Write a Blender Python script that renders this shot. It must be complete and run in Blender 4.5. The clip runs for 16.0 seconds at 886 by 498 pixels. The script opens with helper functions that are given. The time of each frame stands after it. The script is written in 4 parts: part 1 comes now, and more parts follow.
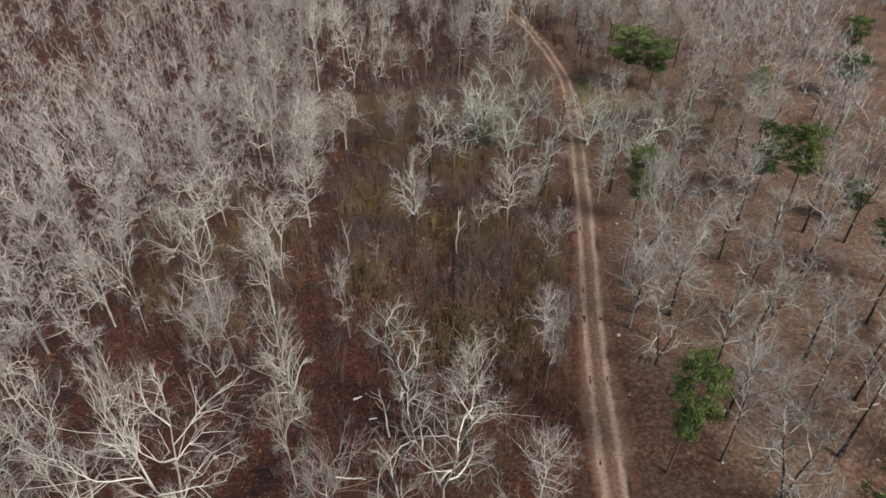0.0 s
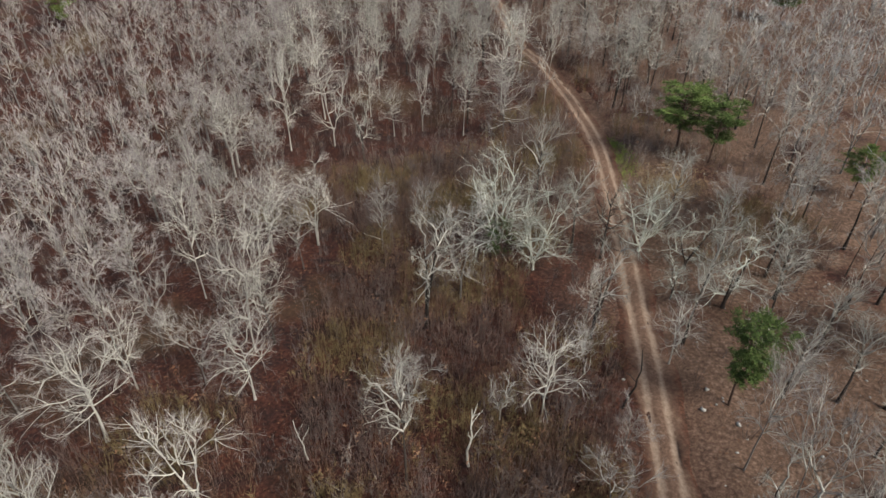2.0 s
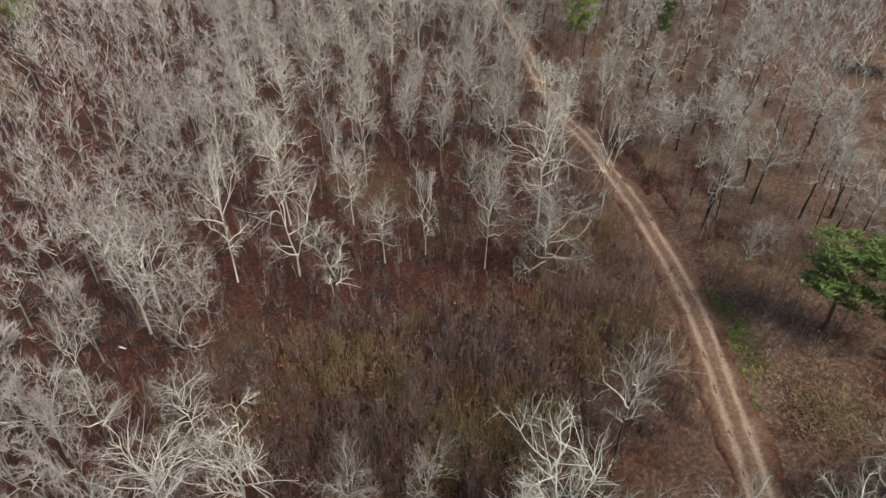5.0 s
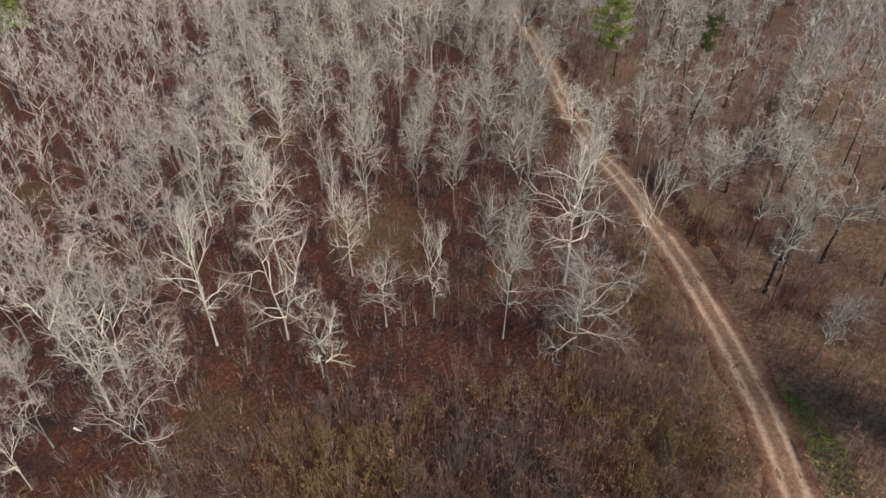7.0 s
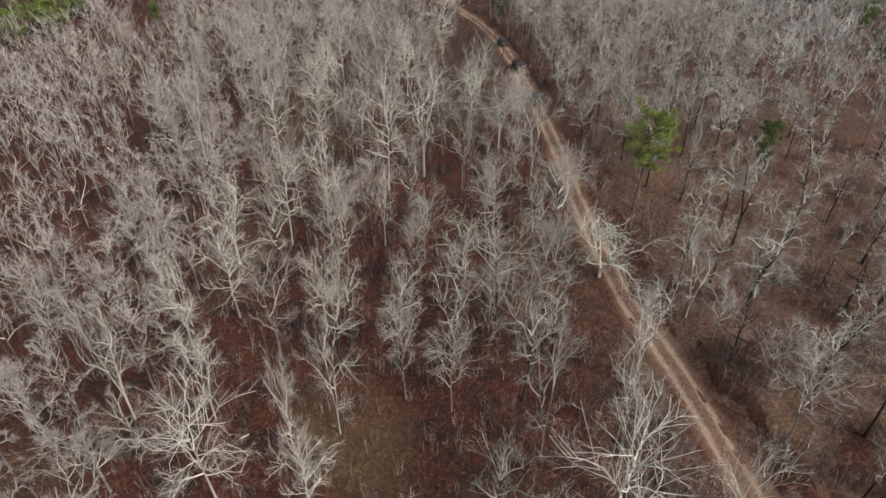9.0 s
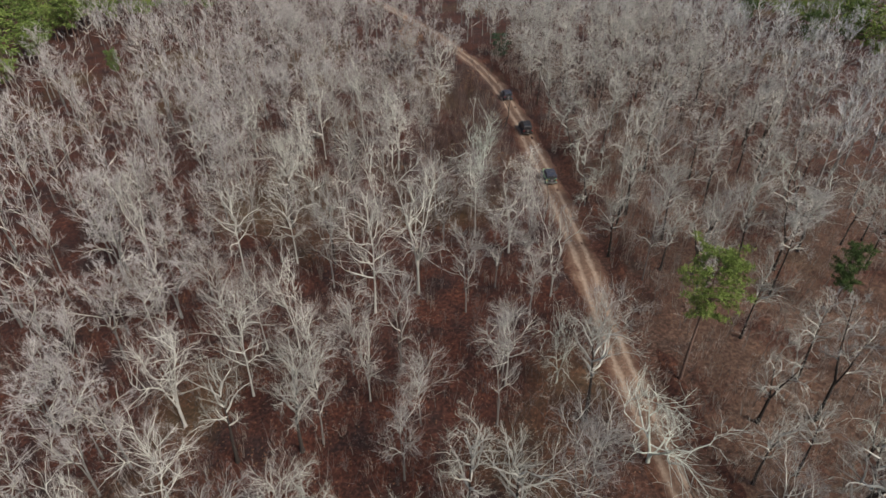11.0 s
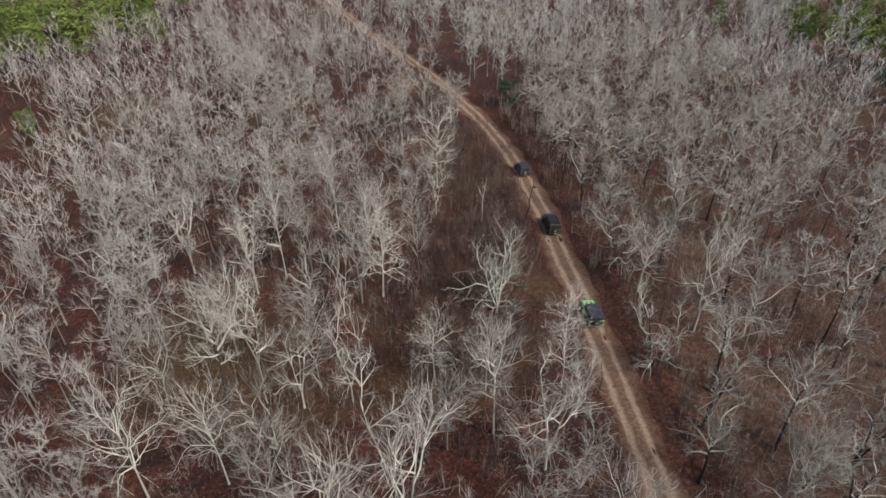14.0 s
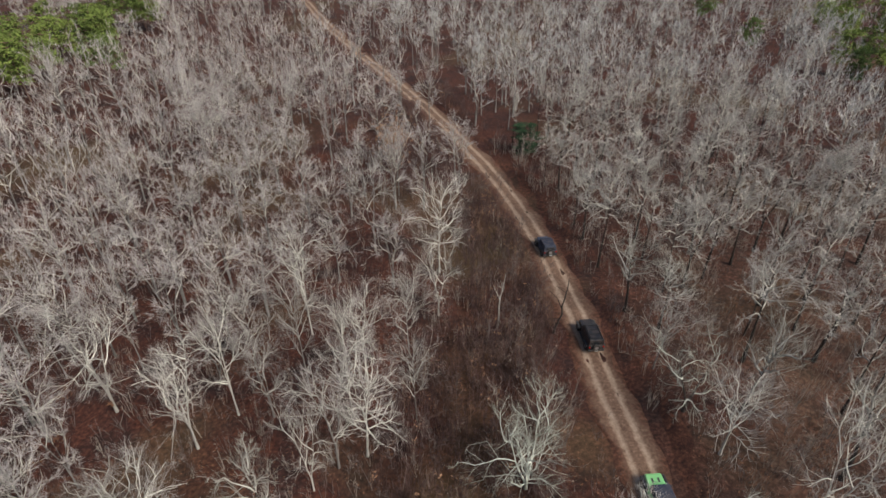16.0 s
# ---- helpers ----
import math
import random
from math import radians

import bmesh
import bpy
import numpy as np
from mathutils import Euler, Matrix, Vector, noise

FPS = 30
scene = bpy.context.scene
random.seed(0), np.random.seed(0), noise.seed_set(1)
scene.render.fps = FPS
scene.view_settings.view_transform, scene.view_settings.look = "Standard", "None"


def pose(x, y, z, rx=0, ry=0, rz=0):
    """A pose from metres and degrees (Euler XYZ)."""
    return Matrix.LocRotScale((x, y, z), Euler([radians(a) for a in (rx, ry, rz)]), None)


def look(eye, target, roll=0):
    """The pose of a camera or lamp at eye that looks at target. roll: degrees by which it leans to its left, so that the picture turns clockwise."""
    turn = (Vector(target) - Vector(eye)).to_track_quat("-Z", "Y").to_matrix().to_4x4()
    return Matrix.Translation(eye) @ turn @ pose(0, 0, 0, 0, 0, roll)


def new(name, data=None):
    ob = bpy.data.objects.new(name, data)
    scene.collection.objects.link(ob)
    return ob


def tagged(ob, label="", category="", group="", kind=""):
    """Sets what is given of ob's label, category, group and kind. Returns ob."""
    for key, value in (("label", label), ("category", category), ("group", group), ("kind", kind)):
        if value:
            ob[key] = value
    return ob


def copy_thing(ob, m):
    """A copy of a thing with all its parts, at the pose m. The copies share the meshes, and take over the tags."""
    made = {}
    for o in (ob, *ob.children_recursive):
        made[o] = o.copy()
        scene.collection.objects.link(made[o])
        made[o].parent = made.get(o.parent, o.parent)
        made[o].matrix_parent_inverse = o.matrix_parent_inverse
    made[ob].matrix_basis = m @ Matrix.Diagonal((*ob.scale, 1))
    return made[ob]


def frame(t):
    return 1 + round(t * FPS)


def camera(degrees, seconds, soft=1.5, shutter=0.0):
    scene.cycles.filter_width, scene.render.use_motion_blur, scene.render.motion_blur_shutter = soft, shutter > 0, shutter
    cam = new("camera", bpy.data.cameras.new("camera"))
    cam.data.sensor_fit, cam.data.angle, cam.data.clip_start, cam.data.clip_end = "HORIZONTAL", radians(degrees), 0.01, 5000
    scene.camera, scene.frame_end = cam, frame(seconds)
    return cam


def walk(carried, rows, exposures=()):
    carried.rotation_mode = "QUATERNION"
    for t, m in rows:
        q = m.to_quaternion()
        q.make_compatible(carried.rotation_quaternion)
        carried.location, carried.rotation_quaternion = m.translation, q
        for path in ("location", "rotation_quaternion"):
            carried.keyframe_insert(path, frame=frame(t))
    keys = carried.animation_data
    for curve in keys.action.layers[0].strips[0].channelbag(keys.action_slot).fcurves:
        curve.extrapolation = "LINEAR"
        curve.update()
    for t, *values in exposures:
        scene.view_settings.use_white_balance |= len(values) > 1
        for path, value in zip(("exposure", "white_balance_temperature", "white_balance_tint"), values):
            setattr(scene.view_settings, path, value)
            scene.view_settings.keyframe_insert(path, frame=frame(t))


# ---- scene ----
cam = camera(73.7, 16.0, soft=1.55)
EXPO = 0.44
PATH = [
    (0, (0.0, 0.0, 45.0), (0.0, 1.643, 43.86), 0.2),
    (0.5, (-0.216, 6.412, 45.032), (-0.213, 8.056, 43.893), 0.3),
    (1, (-0.394, 13.927, 45.046), (-0.388, 15.572, 43.909), 0.4),
    (1.5, (-0.519, 22.286, 45.049), (-0.511, 23.931, 43.911), 0.4),
    (2, (-0.677, 31.136, 45.074), (-0.668, 32.781, 43.936), 0.4),
    (2.5, (-0.895, 40.228, 45.154), (-0.881, 41.873, 44.016), 0.4),
    (3, (-1.024, 49.151, 45.332), (-1.011, 50.792, 44.189), 0.3),
    (3.5, (-1.304, 57.89, 45.554), (-1.291, 59.528, 44.407), 0.4),
    (4, (-1.645, 66.0, 45.627), (-1.629, 67.636, 44.478), 0.5),
    (4.2, (-1.796, 68.163, 45.768), (-1.781, 69.798, 44.615), 0.5),
    (6.3, (-1.286, 78.149, 44.642), (-1.334, 79.781, 43.487), 0.2),
    (6.5, (-1.347, 80.078, 44.65), (-1.398, 81.71, 43.494), 0.2),
    (7, (-1.461, 85.719, 44.686), (-1.514, 87.352, 43.533), 0.1),
    (7.5, (-1.638, 92.233, 44.781), (-1.691, 93.87, 43.633), 0.2),
    (8, (-1.795, 99.38, 46.15), (-1.846, 101.019, 45.006), 0.2),
    (8.5, (-1.943, 106.707, 48.534), (-1.99, 108.348, 47.391), 0.2),
    (9, (-2.108, 113.592, 50.925), (-2.151, 115.234, 49.784), 0.2),
    (9.5, (-2.329, 120.322, 53.225), (-2.367, 121.967, 52.089), 0.3),
    (9.7, (-2.425, 123.098, 53.742), (-2.462, 124.744, 52.607), 0.3),
    (11.8, (-3.462, 145.863, 55.002), (-3.491, 147.511, 53.868), -0.3),
    (12, (-3.569, 148.316, 54.998), (-3.598, 149.964, 53.865), -0.3),
    (12.5, (-3.743, 153.87, 55.139), (-3.77, 155.518, 54.007), -0.4),
    (13, (-3.802, 159.876, 55.259), (-3.829, 161.525, 54.127), -0.4),
    (13.5, (-3.952, 165.283, 55.414), (-3.974, 166.932, 54.282), -0.5),
    (14, (-4.079, 170.616, 55.605), (-4.099, 172.264, 54.472), -0.4),
    (14.5, (-4.151, 176.309, 55.666), (-4.167, 177.957, 54.532), -0.4),
    (15, (-4.337, 182.323, 55.504), (-4.349, 183.971, 54.372), -0.5),
    (15.5, (-4.637, 188.502, 55.295), (-4.651, 190.149, 54.161), -0.6),
    (16, (-5.064, 194.628, 54.972), (-5.076, 196.276, 53.84), -0.4),
]
walk(cam, [(t, look(eye, target, roll)) for t, eye, target, roll in PATH], exposures=[(0, EXPO + 0.02, 6520, 6), (3, EXPO + 0.02, 6530, 4), (4.2, EXPO + 0.05, 6580, 4), (6.5, EXPO + 0.16, 6790, 8), (7.5, EXPO + 0.17, 6990, 10), (8.0, EXPO + 0.11, 7170, 12), (8.5, EXPO + 0.05, 6990, 10), (9.0, EXPO + 0.03, 6600, 5), (9.5, EXPO + 0.02, 6500, 5.0), (12, EXPO - 0.01, 6390, 5.0), (16, EXPO, 6490, 5.5)])

# ---------------------------------------------------------------- light
SUN_FROM = Vector((0.56, -0.46, 0.69)).normalized()
sun_data = bpy.data.lights.new("sun", "SUN")
sun_data.energy, sun_data.angle, sun_data.color = 3.3, radians(24), (1.0, 0.96, 0.91)
sun = new("sun", sun_data)
sun.matrix_world = look(SUN_FROM * 300, (0, 0, 0))
world = bpy.data.worlds.new("sky")
world.use_nodes = True
scene.world = world
wt = world.node_tree
sky = wt.nodes.new("ShaderNodeTexSky")
sky.sky_type, sky.sun_disc = "NISHITA", False
sky.sun_elevation = math.asin(SUN_FROM.z)
sky.sun_rotation = math.atan2(SUN_FROM.x, SUN_FROM.y)
sky.air_density, sky.dust_density = 1.0, 3.0
background = wt.nodes["Background"]
background.inputs["Strength"].default_value = 0.088
wt.links.new(sky.outputs["Color"], background.inputs["Color"])


# ---------------------------------------------------------------- materials
def material(name, rough=0.85, metal=0.0):
    m = bpy.data.materials.new(name)
    m.use_nodes = True
    b = m.node_tree.nodes["Principled BSDF"]
    b.inputs["Roughness"].default_value, b.inputs["Metallic"].default_value = rough, metal
    b.inputs["Specular IOR Level"].default_value = 0.25
    return m, m.node_tree, b


def rgb(c):
    return (c[0], c[1], c[2], 1.0)


def node(t, kind, **inputs):
    n = t.nodes.new(kind)
    for k, v in inputs.items():
        n.inputs[k.replace("_", " ")].default_value = v
    return n


def ramp(t, source, stops):
    n = t.nodes.new("ShaderNodeValToRGB")
    e = n.color_ramp.elements
    while len(e) < len(stops):
        e.new(0.5)
    for el, (p, c) in zip(e, stops):
        el.position, el.color = p, rgb(c)
    t.links.new(source, n.inputs["Fac"])
    return n.outputs["Color"]


def mix(t, fac, a, b):
    n = t.nodes.new("ShaderNodeMix")
    n.data_type = "RGBA"
    for value, name in ((fac, 0), (a, 6), (b, 7)):
        if isinstance(value, bpy.types.NodeSocket):
            t.links.new(value, n.inputs[name])
        else:
            n.inputs[name].default_value = value if name == 0 else rgb(value)
    return n.outputs[2]


def noise_tex(t, scale, detail=4, rough=0.6, coords=None):
    n = node(t, "ShaderNodeTexNoise", Scale=scale, Detail=detail, Roughness=rough)
    if coords is not None:
        t.links.new(coords, n.inputs["Vector"])
    return n.outputs["Fac"]


def level(t, source, lo, hi):
    n = node(t, "ShaderNodeMapRange", From_Min=lo, From_Max=hi)
    t.links.new(source, n.inputs["Value"])
    return n.outputs["Result"]


def bump(t, b, source, distance, strength=0.6):
    n = node(t, "ShaderNodeBump", Distance=distance, Strength=strength)
    t.links.new(source, n.inputs["Height"])
    t.links.new(n.outputs["Normal"], b.inputs["Normal"])


def varied(name, dark, light, island=False, scale=3.0, rough=0.9, patch=0.0):
    """Bark, twigs, needles: grain between two colours, and a tone of its own for each piece."""
    m, t, b = material(name, rough)
    coords = t.nodes.new("ShaderNodeTexCoord").outputs["Object"]
    grain = noise_tex(t, scale, 5, 0.65, coords)
    own = t.nodes.new("ShaderNodeObjectInfo").outputs["Random"]
    if patch:
        own = level(t, noise_tex(t, patch, 2, 0.5, coords), 0.34, 0.66)
    if island:
        # part of the tone belongs to the whole tree, part to each twig
        share = node(t, "ShaderNodeMix", Factor=0.4)
        t.links.new(own, share.inputs[2])
        t.links.new(t.nodes.new("ShaderNodeNewGeometry").outputs["Random Per Island"], share.inputs[3])
        own = share.outputs[0]
    total = node(t, "ShaderNodeMath")
    t.links.new(grain, total.inputs[0]), t.links.new(own, total.inputs[1])
    half = node(t, "ShaderNodeMapRange", From_Min=0.35, From_Max=1.65)
    t.links.new(total.outputs[0], half.inputs["Value"])
    col = ramp(t, half.outputs["Result"], [(0.0, dark), (1.0, light)])
    t.links.new(col, b.inputs["Base Color"])
    bump(t, b, grain, 0.02, 0.5)
    return m


BARK_PALE = varied("bark_pale", (0.4, 0.38, 0.33), (0.78, 0.735, 0.64), scale=1.6)
BARK_GREY = varied("bark_grey", (0.24, 0.222, 0.196), (0.54, 0.505, 0.445), scale=1.6)
BARK_BROWN = varied("bark_brown", (0.075, 0.062, 0.055), (0.22, 0.195, 0.178), scale=1.6)
# dark bark, darkened further with the trunks' shaded side put into the colour
BARK_DARK_SHADED = varied("bark_dark_shaded", (0.015, 0.0115, 0.0095), (0.06, 0.046, 0.039), scale=2.0)
BARK_LICHEN = varied("bark_lichen", (0.37, 0.38, 0.32), (0.72, 0.725, 0.63), scale=1.2)
BARK_PINE = varied("bark_pine", (0.07, 0.045, 0.035), (0.2, 0.12, 0.09), scale=3.0)
TWIG_PALE = varied("twig_pale", (0.155, 0.13, 0.123), (0.43, 0.382, 0.352), island=True)
TWIG_GREY = varied("twig_grey", (0.135, 0.115, 0.111), (0.385, 0.345, 0.325), island=True)
TWIG_BROWN = varied("twig_brown", (0.1, 0.07, 0.06), (0.27, 0.2, 0.17), island=True)
TWIG_LICHEN = varied("twig_lichen", (0.165, 0.15, 0.127), (0.44, 0.413, 0.355), island=True)
WOODS = varied("woods_twigs", (0.175, 0.149, 0.147), (0.525, 0.472, 0.45), island=True, patch=0.17)
WOODS_EAST = varied("east_woods_twigs", (0.19, 0.17, 0.155), (0.535, 0.493, 0.452), island=True, patch=0.17)
# woods twigs made greyer and paler, distance haze put into the colour
WOODS_FAR_HAZE = varied("far_east_twigs_haze", (0.235, 0.222, 0.215), (0.6, 0.58, 0.56), island=True, patch=0.1)
WOODS_BARK = varied("woods_bark", (0.035, 0.028, 0.024), (0.3, 0.28, 0.26), island=True, patch=0.4)
# creamy limbs paler than the trunks, sun highlights put into the colour
WOODS_LIMB = varied("woods_limbs", (0.15, 0.135, 0.118), (0.7, 0.65, 0.56), island=True, patch=0.25)
NEEDLES = varied("pine_needles", (0.022, 0.046, 0.015), (0.155, 0.205, 0.056), island=True)
NEEDLES_YELLOW = varied("yellow_green_needles", (0.036, 0.06, 0.015), (0.19, 0.235, 0.054), island=True)
NEEDLES_DARK = varied("dark_needles", (0.012, 0.035, 0.016), (0.045, 0.085, 0.04), island=True)
UNDER_PALE = varied("pale_undergrowth", (0.13, 0.102, 0.085), (0.42, 0.355, 0.305), island=True, patch=0.15)
UNDER = varied("undergrowth_stems", (0.05, 0.036, 0.032), (0.2, 0.155, 0.14), island=True, patch=0.3)
BRUSH = varied("brush_stems", (0.062, 0.035, 0.024), (0.275, 0.165, 0.112), island=True, patch=0.3)
BRUSH_GREY = varied("grey_brush_stems", (0.056, 0.036, 0.031), (0.215, 0.147, 0.124), island=True, patch=0.3)
BRAMBLE = varied("bramble_stems", (0.034, 0.019, 0.018), (0.135, 0.08, 0.072), island=True, patch=0.3)
BRUSH_OLIVE = varied("brush_leaves", (0.078, 0.053, 0.026), (0.25, 0.182, 0.088), island=True, patch=0.3)
TAN_LEAF = varied("tan_leaves", (0.2, 0.1, 0.055), (0.4, 0.23, 0.14), island=True, patch=2.0)
DRY_LEAF = varied("dry_leaves", (0.08, 0.036, 0.02), (0.21, 0.105, 0.06), island=True, patch=2.0)
GRASS = varied("grass", (0.11, 0.16, 0.03), (0.3, 0.37, 0.09), island=True, patch=0.3)
STRAW = varied("straw", (0.19, 0.13, 0.072), (0.4, 0.3, 0.18), island=True, patch=0.3)
STONE = varied("stone", (0.22, 0.2, 0.18), (0.5, 0.47, 0.43), island=True, patch=2.0)

LITTER, t_, b_ = material("leaf_litter", 0.95)
c_ = t_.nodes.new("ShaderNodeTexCoord").outputs["Object"]
fine, mid, wide = noise_tex(t_, 2.6, 6, 0.7, c_), noise_tex(t_, 0.28, 5, 0.6, c_), noise_tex(t_, 0.045, 3, 0.5, c_)
leaf = ramp(t_, fine, [(0.3, (0.011, 0.0046, 0.0036)), (0.5, (0.055, 0.0185, 0.0118)), (0.64, (0.112, 0.04, 0.025)), (0.82, (0.215, 0.1, 0.062))])
soil = ramp(t_, fine, [(0.3, (0.007, 0.0042, 0.004)), (0.55, (0.026, 0.0132, 0.012)), (0.8, (0.088, 0.048, 0.039))])
tone = mix(t_, level(t_, mid, 0.42, 0.68), leaf, soil)
duff = ramp(t_, fine, [(0.3, (0.035, 0.022, 0.012)), (0.6, (0.1, 0.062, 0.032)), (0.82, (0.2, 0.13, 0.075))])
tone = mix(t_, level(t_, wide, 0.54, 0.72), tone, duff)
pale = ramp(t_, fine, [(0.3, (0.045, 0.026, 0.018)), (0.5, (0.135, 0.08, 0.054)), (0.64, (0.23, 0.15, 0.108)), (0.82, (0.38, 0.28, 0.215))])
place_ = t_.nodes.new("ShaderNodeSeparateXYZ")
t_.links.new(c_, place_.inputs[0])
east = node(t_, "ShaderNodeMath")
east.operation = "MULTIPLY"
t_.links.new(level(t_, noise_tex(t_, 0.11, 5, 0.65, c_), 0.32, 0.5), east.inputs[0])
t_.links.new(level(t_, place_.outputs["X"], 10, 26), east.inputs[1])
south = node(t_, "ShaderNodeMath")
south.operation = "MULTIPLY"
t_.links.new(east.outputs[0], south.inputs[0])
t_.links.new(level(t_, place_.outputs["Y"], 290, 115), south.inputs[1])
tone = mix(t_, south.outputs[0], tone, pale)
t_.links.new(tone, b_.inputs["Base Color"])
bump(t_, b_, fine, 0.12, 0.7)

# darker red-brown litter with the bank's shade put into the colour
SHADED_LITTER, t_, b_ = material("shaded_leaf_litter", 0.9)
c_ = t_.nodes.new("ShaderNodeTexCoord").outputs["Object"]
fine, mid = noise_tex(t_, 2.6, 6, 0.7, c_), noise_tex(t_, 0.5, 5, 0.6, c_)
shade_tone = ramp(t_, fine, [(0.3, (0.012, 0.006, 0.005)), (0.5, (0.042, 0.016, 0.011)), (0.64, (0.085, 0.033, 0.02)), (0.82, (0.19, 0.09, 0.055))])
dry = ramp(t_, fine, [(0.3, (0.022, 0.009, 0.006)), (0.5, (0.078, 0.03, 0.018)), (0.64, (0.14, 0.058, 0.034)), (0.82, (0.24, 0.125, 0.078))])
t_.links.new(mix(t_, level(t_, mid, 0.46, 0.62), shade_tone, dry), b_.inputs["Base Color"])
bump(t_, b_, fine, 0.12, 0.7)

ROAD, t_, b_ = material("road_dirt", 0.95)
c_ = t_.nodes.new("ShaderNodeTexCoord")
uv = t_.nodes.new("ShaderNodeSeparateXYZ")
t_.links.new(c_.outputs["UV"], uv.inputs[0])
grit = noise_tex(t_, 3.0, 6, 0.7, c_.outputs["Object"])
blot = noise_tex(t_, 0.55, 5, 0.65, c_.outputs["Object"])
leaves = noise_tex(t_, 2.6, 6, 0.7, c_.outputs["Object"])


def calc(op, a, b=0.0, c=0.0):
    n = t_.nodes.new("ShaderNodeMath")
    n.operation = op
    for k, v in enumerate((a, b, c)):
        if isinstance(v, bpy.types.NodeSocket):
            t_.links.new(v, n.inputs[k])
        else:
            n.inputs[k].default_value = v
    return n.outputs[0]


# metres from the track's middle; wheels keep two lanes bare, leaves gather on the crown and the verges
side = calc("ABSOLUTE", uv.outputs["X"])
lane = calc("ABSOLUTE", calc("SUBTRACT", side, 0.82))
bare = ramp(t_, grit, [(0.25, (0.17, 0.115, 0.08)), (0.5, (0.285, 0.2, 0.146)), (0.8, (0.41, 0.31, 0.235))])
crown = ramp(t_, grit, [(0.28, (0.07, 0.038, 0.026)), (0.5, (0.145, 0.085, 0.058)), (0.8, (0.26, 0.175, 0.125))])
verge = ramp(t_, leaves, [(0.3, (0.02, 0.01, 0.007)), (0.5, (0.072, 0.03, 0.019)), (0.64, (0.125, 0.055, 0.033)), (0.82, (0.23, 0.12, 0.075))])
rut = level(t_, calc("MULTIPLY_ADD", blot, 0.7, lane), 0.45, 0.8)
cover = level(t_, calc("MULTIPLY_ADD", blot, 2.2, side), 2.25, 3.3)
t_.links.new(mix(t_, cover, mix(t_, rut, bare, crown), verge), b_.inputs["Base Color"])
bump(t_, b_, grit, 0.05, 0.6)


def paint(name, c, rough=0.35, metal=0.0, coat=0.3):
    m, t, b = material(name, rough, metal)
    co = t.nodes.new("ShaderNodeTexCoord").outputs["Object"]
    dust = level(t, noise_tex(t, 2.2, 5, 0.65, co), 0.42, 0.8)
    t.links.new(mix(t, dust, c, tuple(0.75 * v + 0.25 * d for v, d in zip(c, (0.3, 0.2, 0.14)))), b.inputs["Base Color"])
    b.inputs["Coat Weight"].default_value = coat
    b.inputs["Specular IOR Level"].default_value = 0.5
    return m


GREEN = paint("lime_green_paint", (0.2, 0.5, 0.19))
BLACK = paint("black_paint", (0.012, 0.012, 0.015))
NAVY = paint("navy_paint", (0.02, 0.035, 0.07))
SOFTTOP = paint("dark_cloth_top", (0.016, 0.022, 0.042), 0.75, 0, 0)
RUBBER = paint("rubber", (0.02, 0.02, 0.02), 0.9, 0, 0)
STEEL = paint("grey_steel", (0.35, 0.35, 0.36), 0.35, 0.8, 0)
PLASTIC = paint("black_plastic", (0.025, 0.025, 0.027), 0.6, 0, 0)
GLASS = paint("tinted_glass", (0.02, 0.025, 0.03), 0.06, 0, 0.6)
RED_LENS = paint("red_lens", (0.45, 0.02, 0.015), 0.2)
CHROME_WHITE = paint("white_plate", (0.6, 0.6, 0.58), 0.4)


# ---------------------------------------------------------------- the lie of the land
def blend(y, knots):
    """A smooth curve through knots of (y, value)."""
    ky, kv = np.array(knots, float).T
    y = np.clip(y, ky[0], ky[-1])
    i = np.clip(np.searchsorted(ky, y, "right") - 1, 0, len(ky) - 2)
    u = (y - ky[i]) / (ky[i + 1] - ky[i])
    u = u * u * (3 - 2 * u)
    return kv[i] * (1 - u) + kv[i + 1] * u


RISE = [(0, 1.24), (60, 1.27), (100, -0.03), (135, 0.37), (165, 4.03), (210, 8.85), (250, 9.23), (300, 10.01), (360, 8.02)]
TILT = [(0, 0.069), (60, 0.078), (130, 0.149), (180, 0.097), (240, 0.049), (330, -0.025)]
ROAD_LINE = [(-60, 8.0), (-10, 11.5), (31, 14.0), (45, 15.7), (59, 17.9), (76, 20.6), (94, 23.0), (112, 25.0), (124, 25.5), (138, 25.2), (150, 22.9), (162, 19.6), (178, 16.7),
             (195, 14.6), (215, 13.1), (231, 11.8), (245, 10.2), (255, 9.2), (264, 7.6), (277, 4.8), (288, 0.3), (304, -5.3), (322, -13.5), (337, -20.3), (349, -25.2), (380, -40), (440, -64)]
RY, RX = np.array(ROAD_LINE, float).T


def road_x(y):
    """The road's middle at y, rounded off between its bends."""
    return sum(np.interp(y + d, RY, RX) for d in (-9, -4.5, 0, 4.5, 9)) / 5


def lay(x, y):
    x, y = np.asarray(x, float), np.asarray(y, float)
    z = blend(y, RISE) + blend(y, TILT) * 60 * np.tanh(x / 60)
    return z + 0.22 * np.sin(x * 0.31 + 1.3 * np.sin(y * 0.11)) * np.sin(y * 0.27 + 0.8) + 0.1 * np.sin(x * 0.9 + y * 0.5) * np.sin(y * 0.83 - x * 0.2)


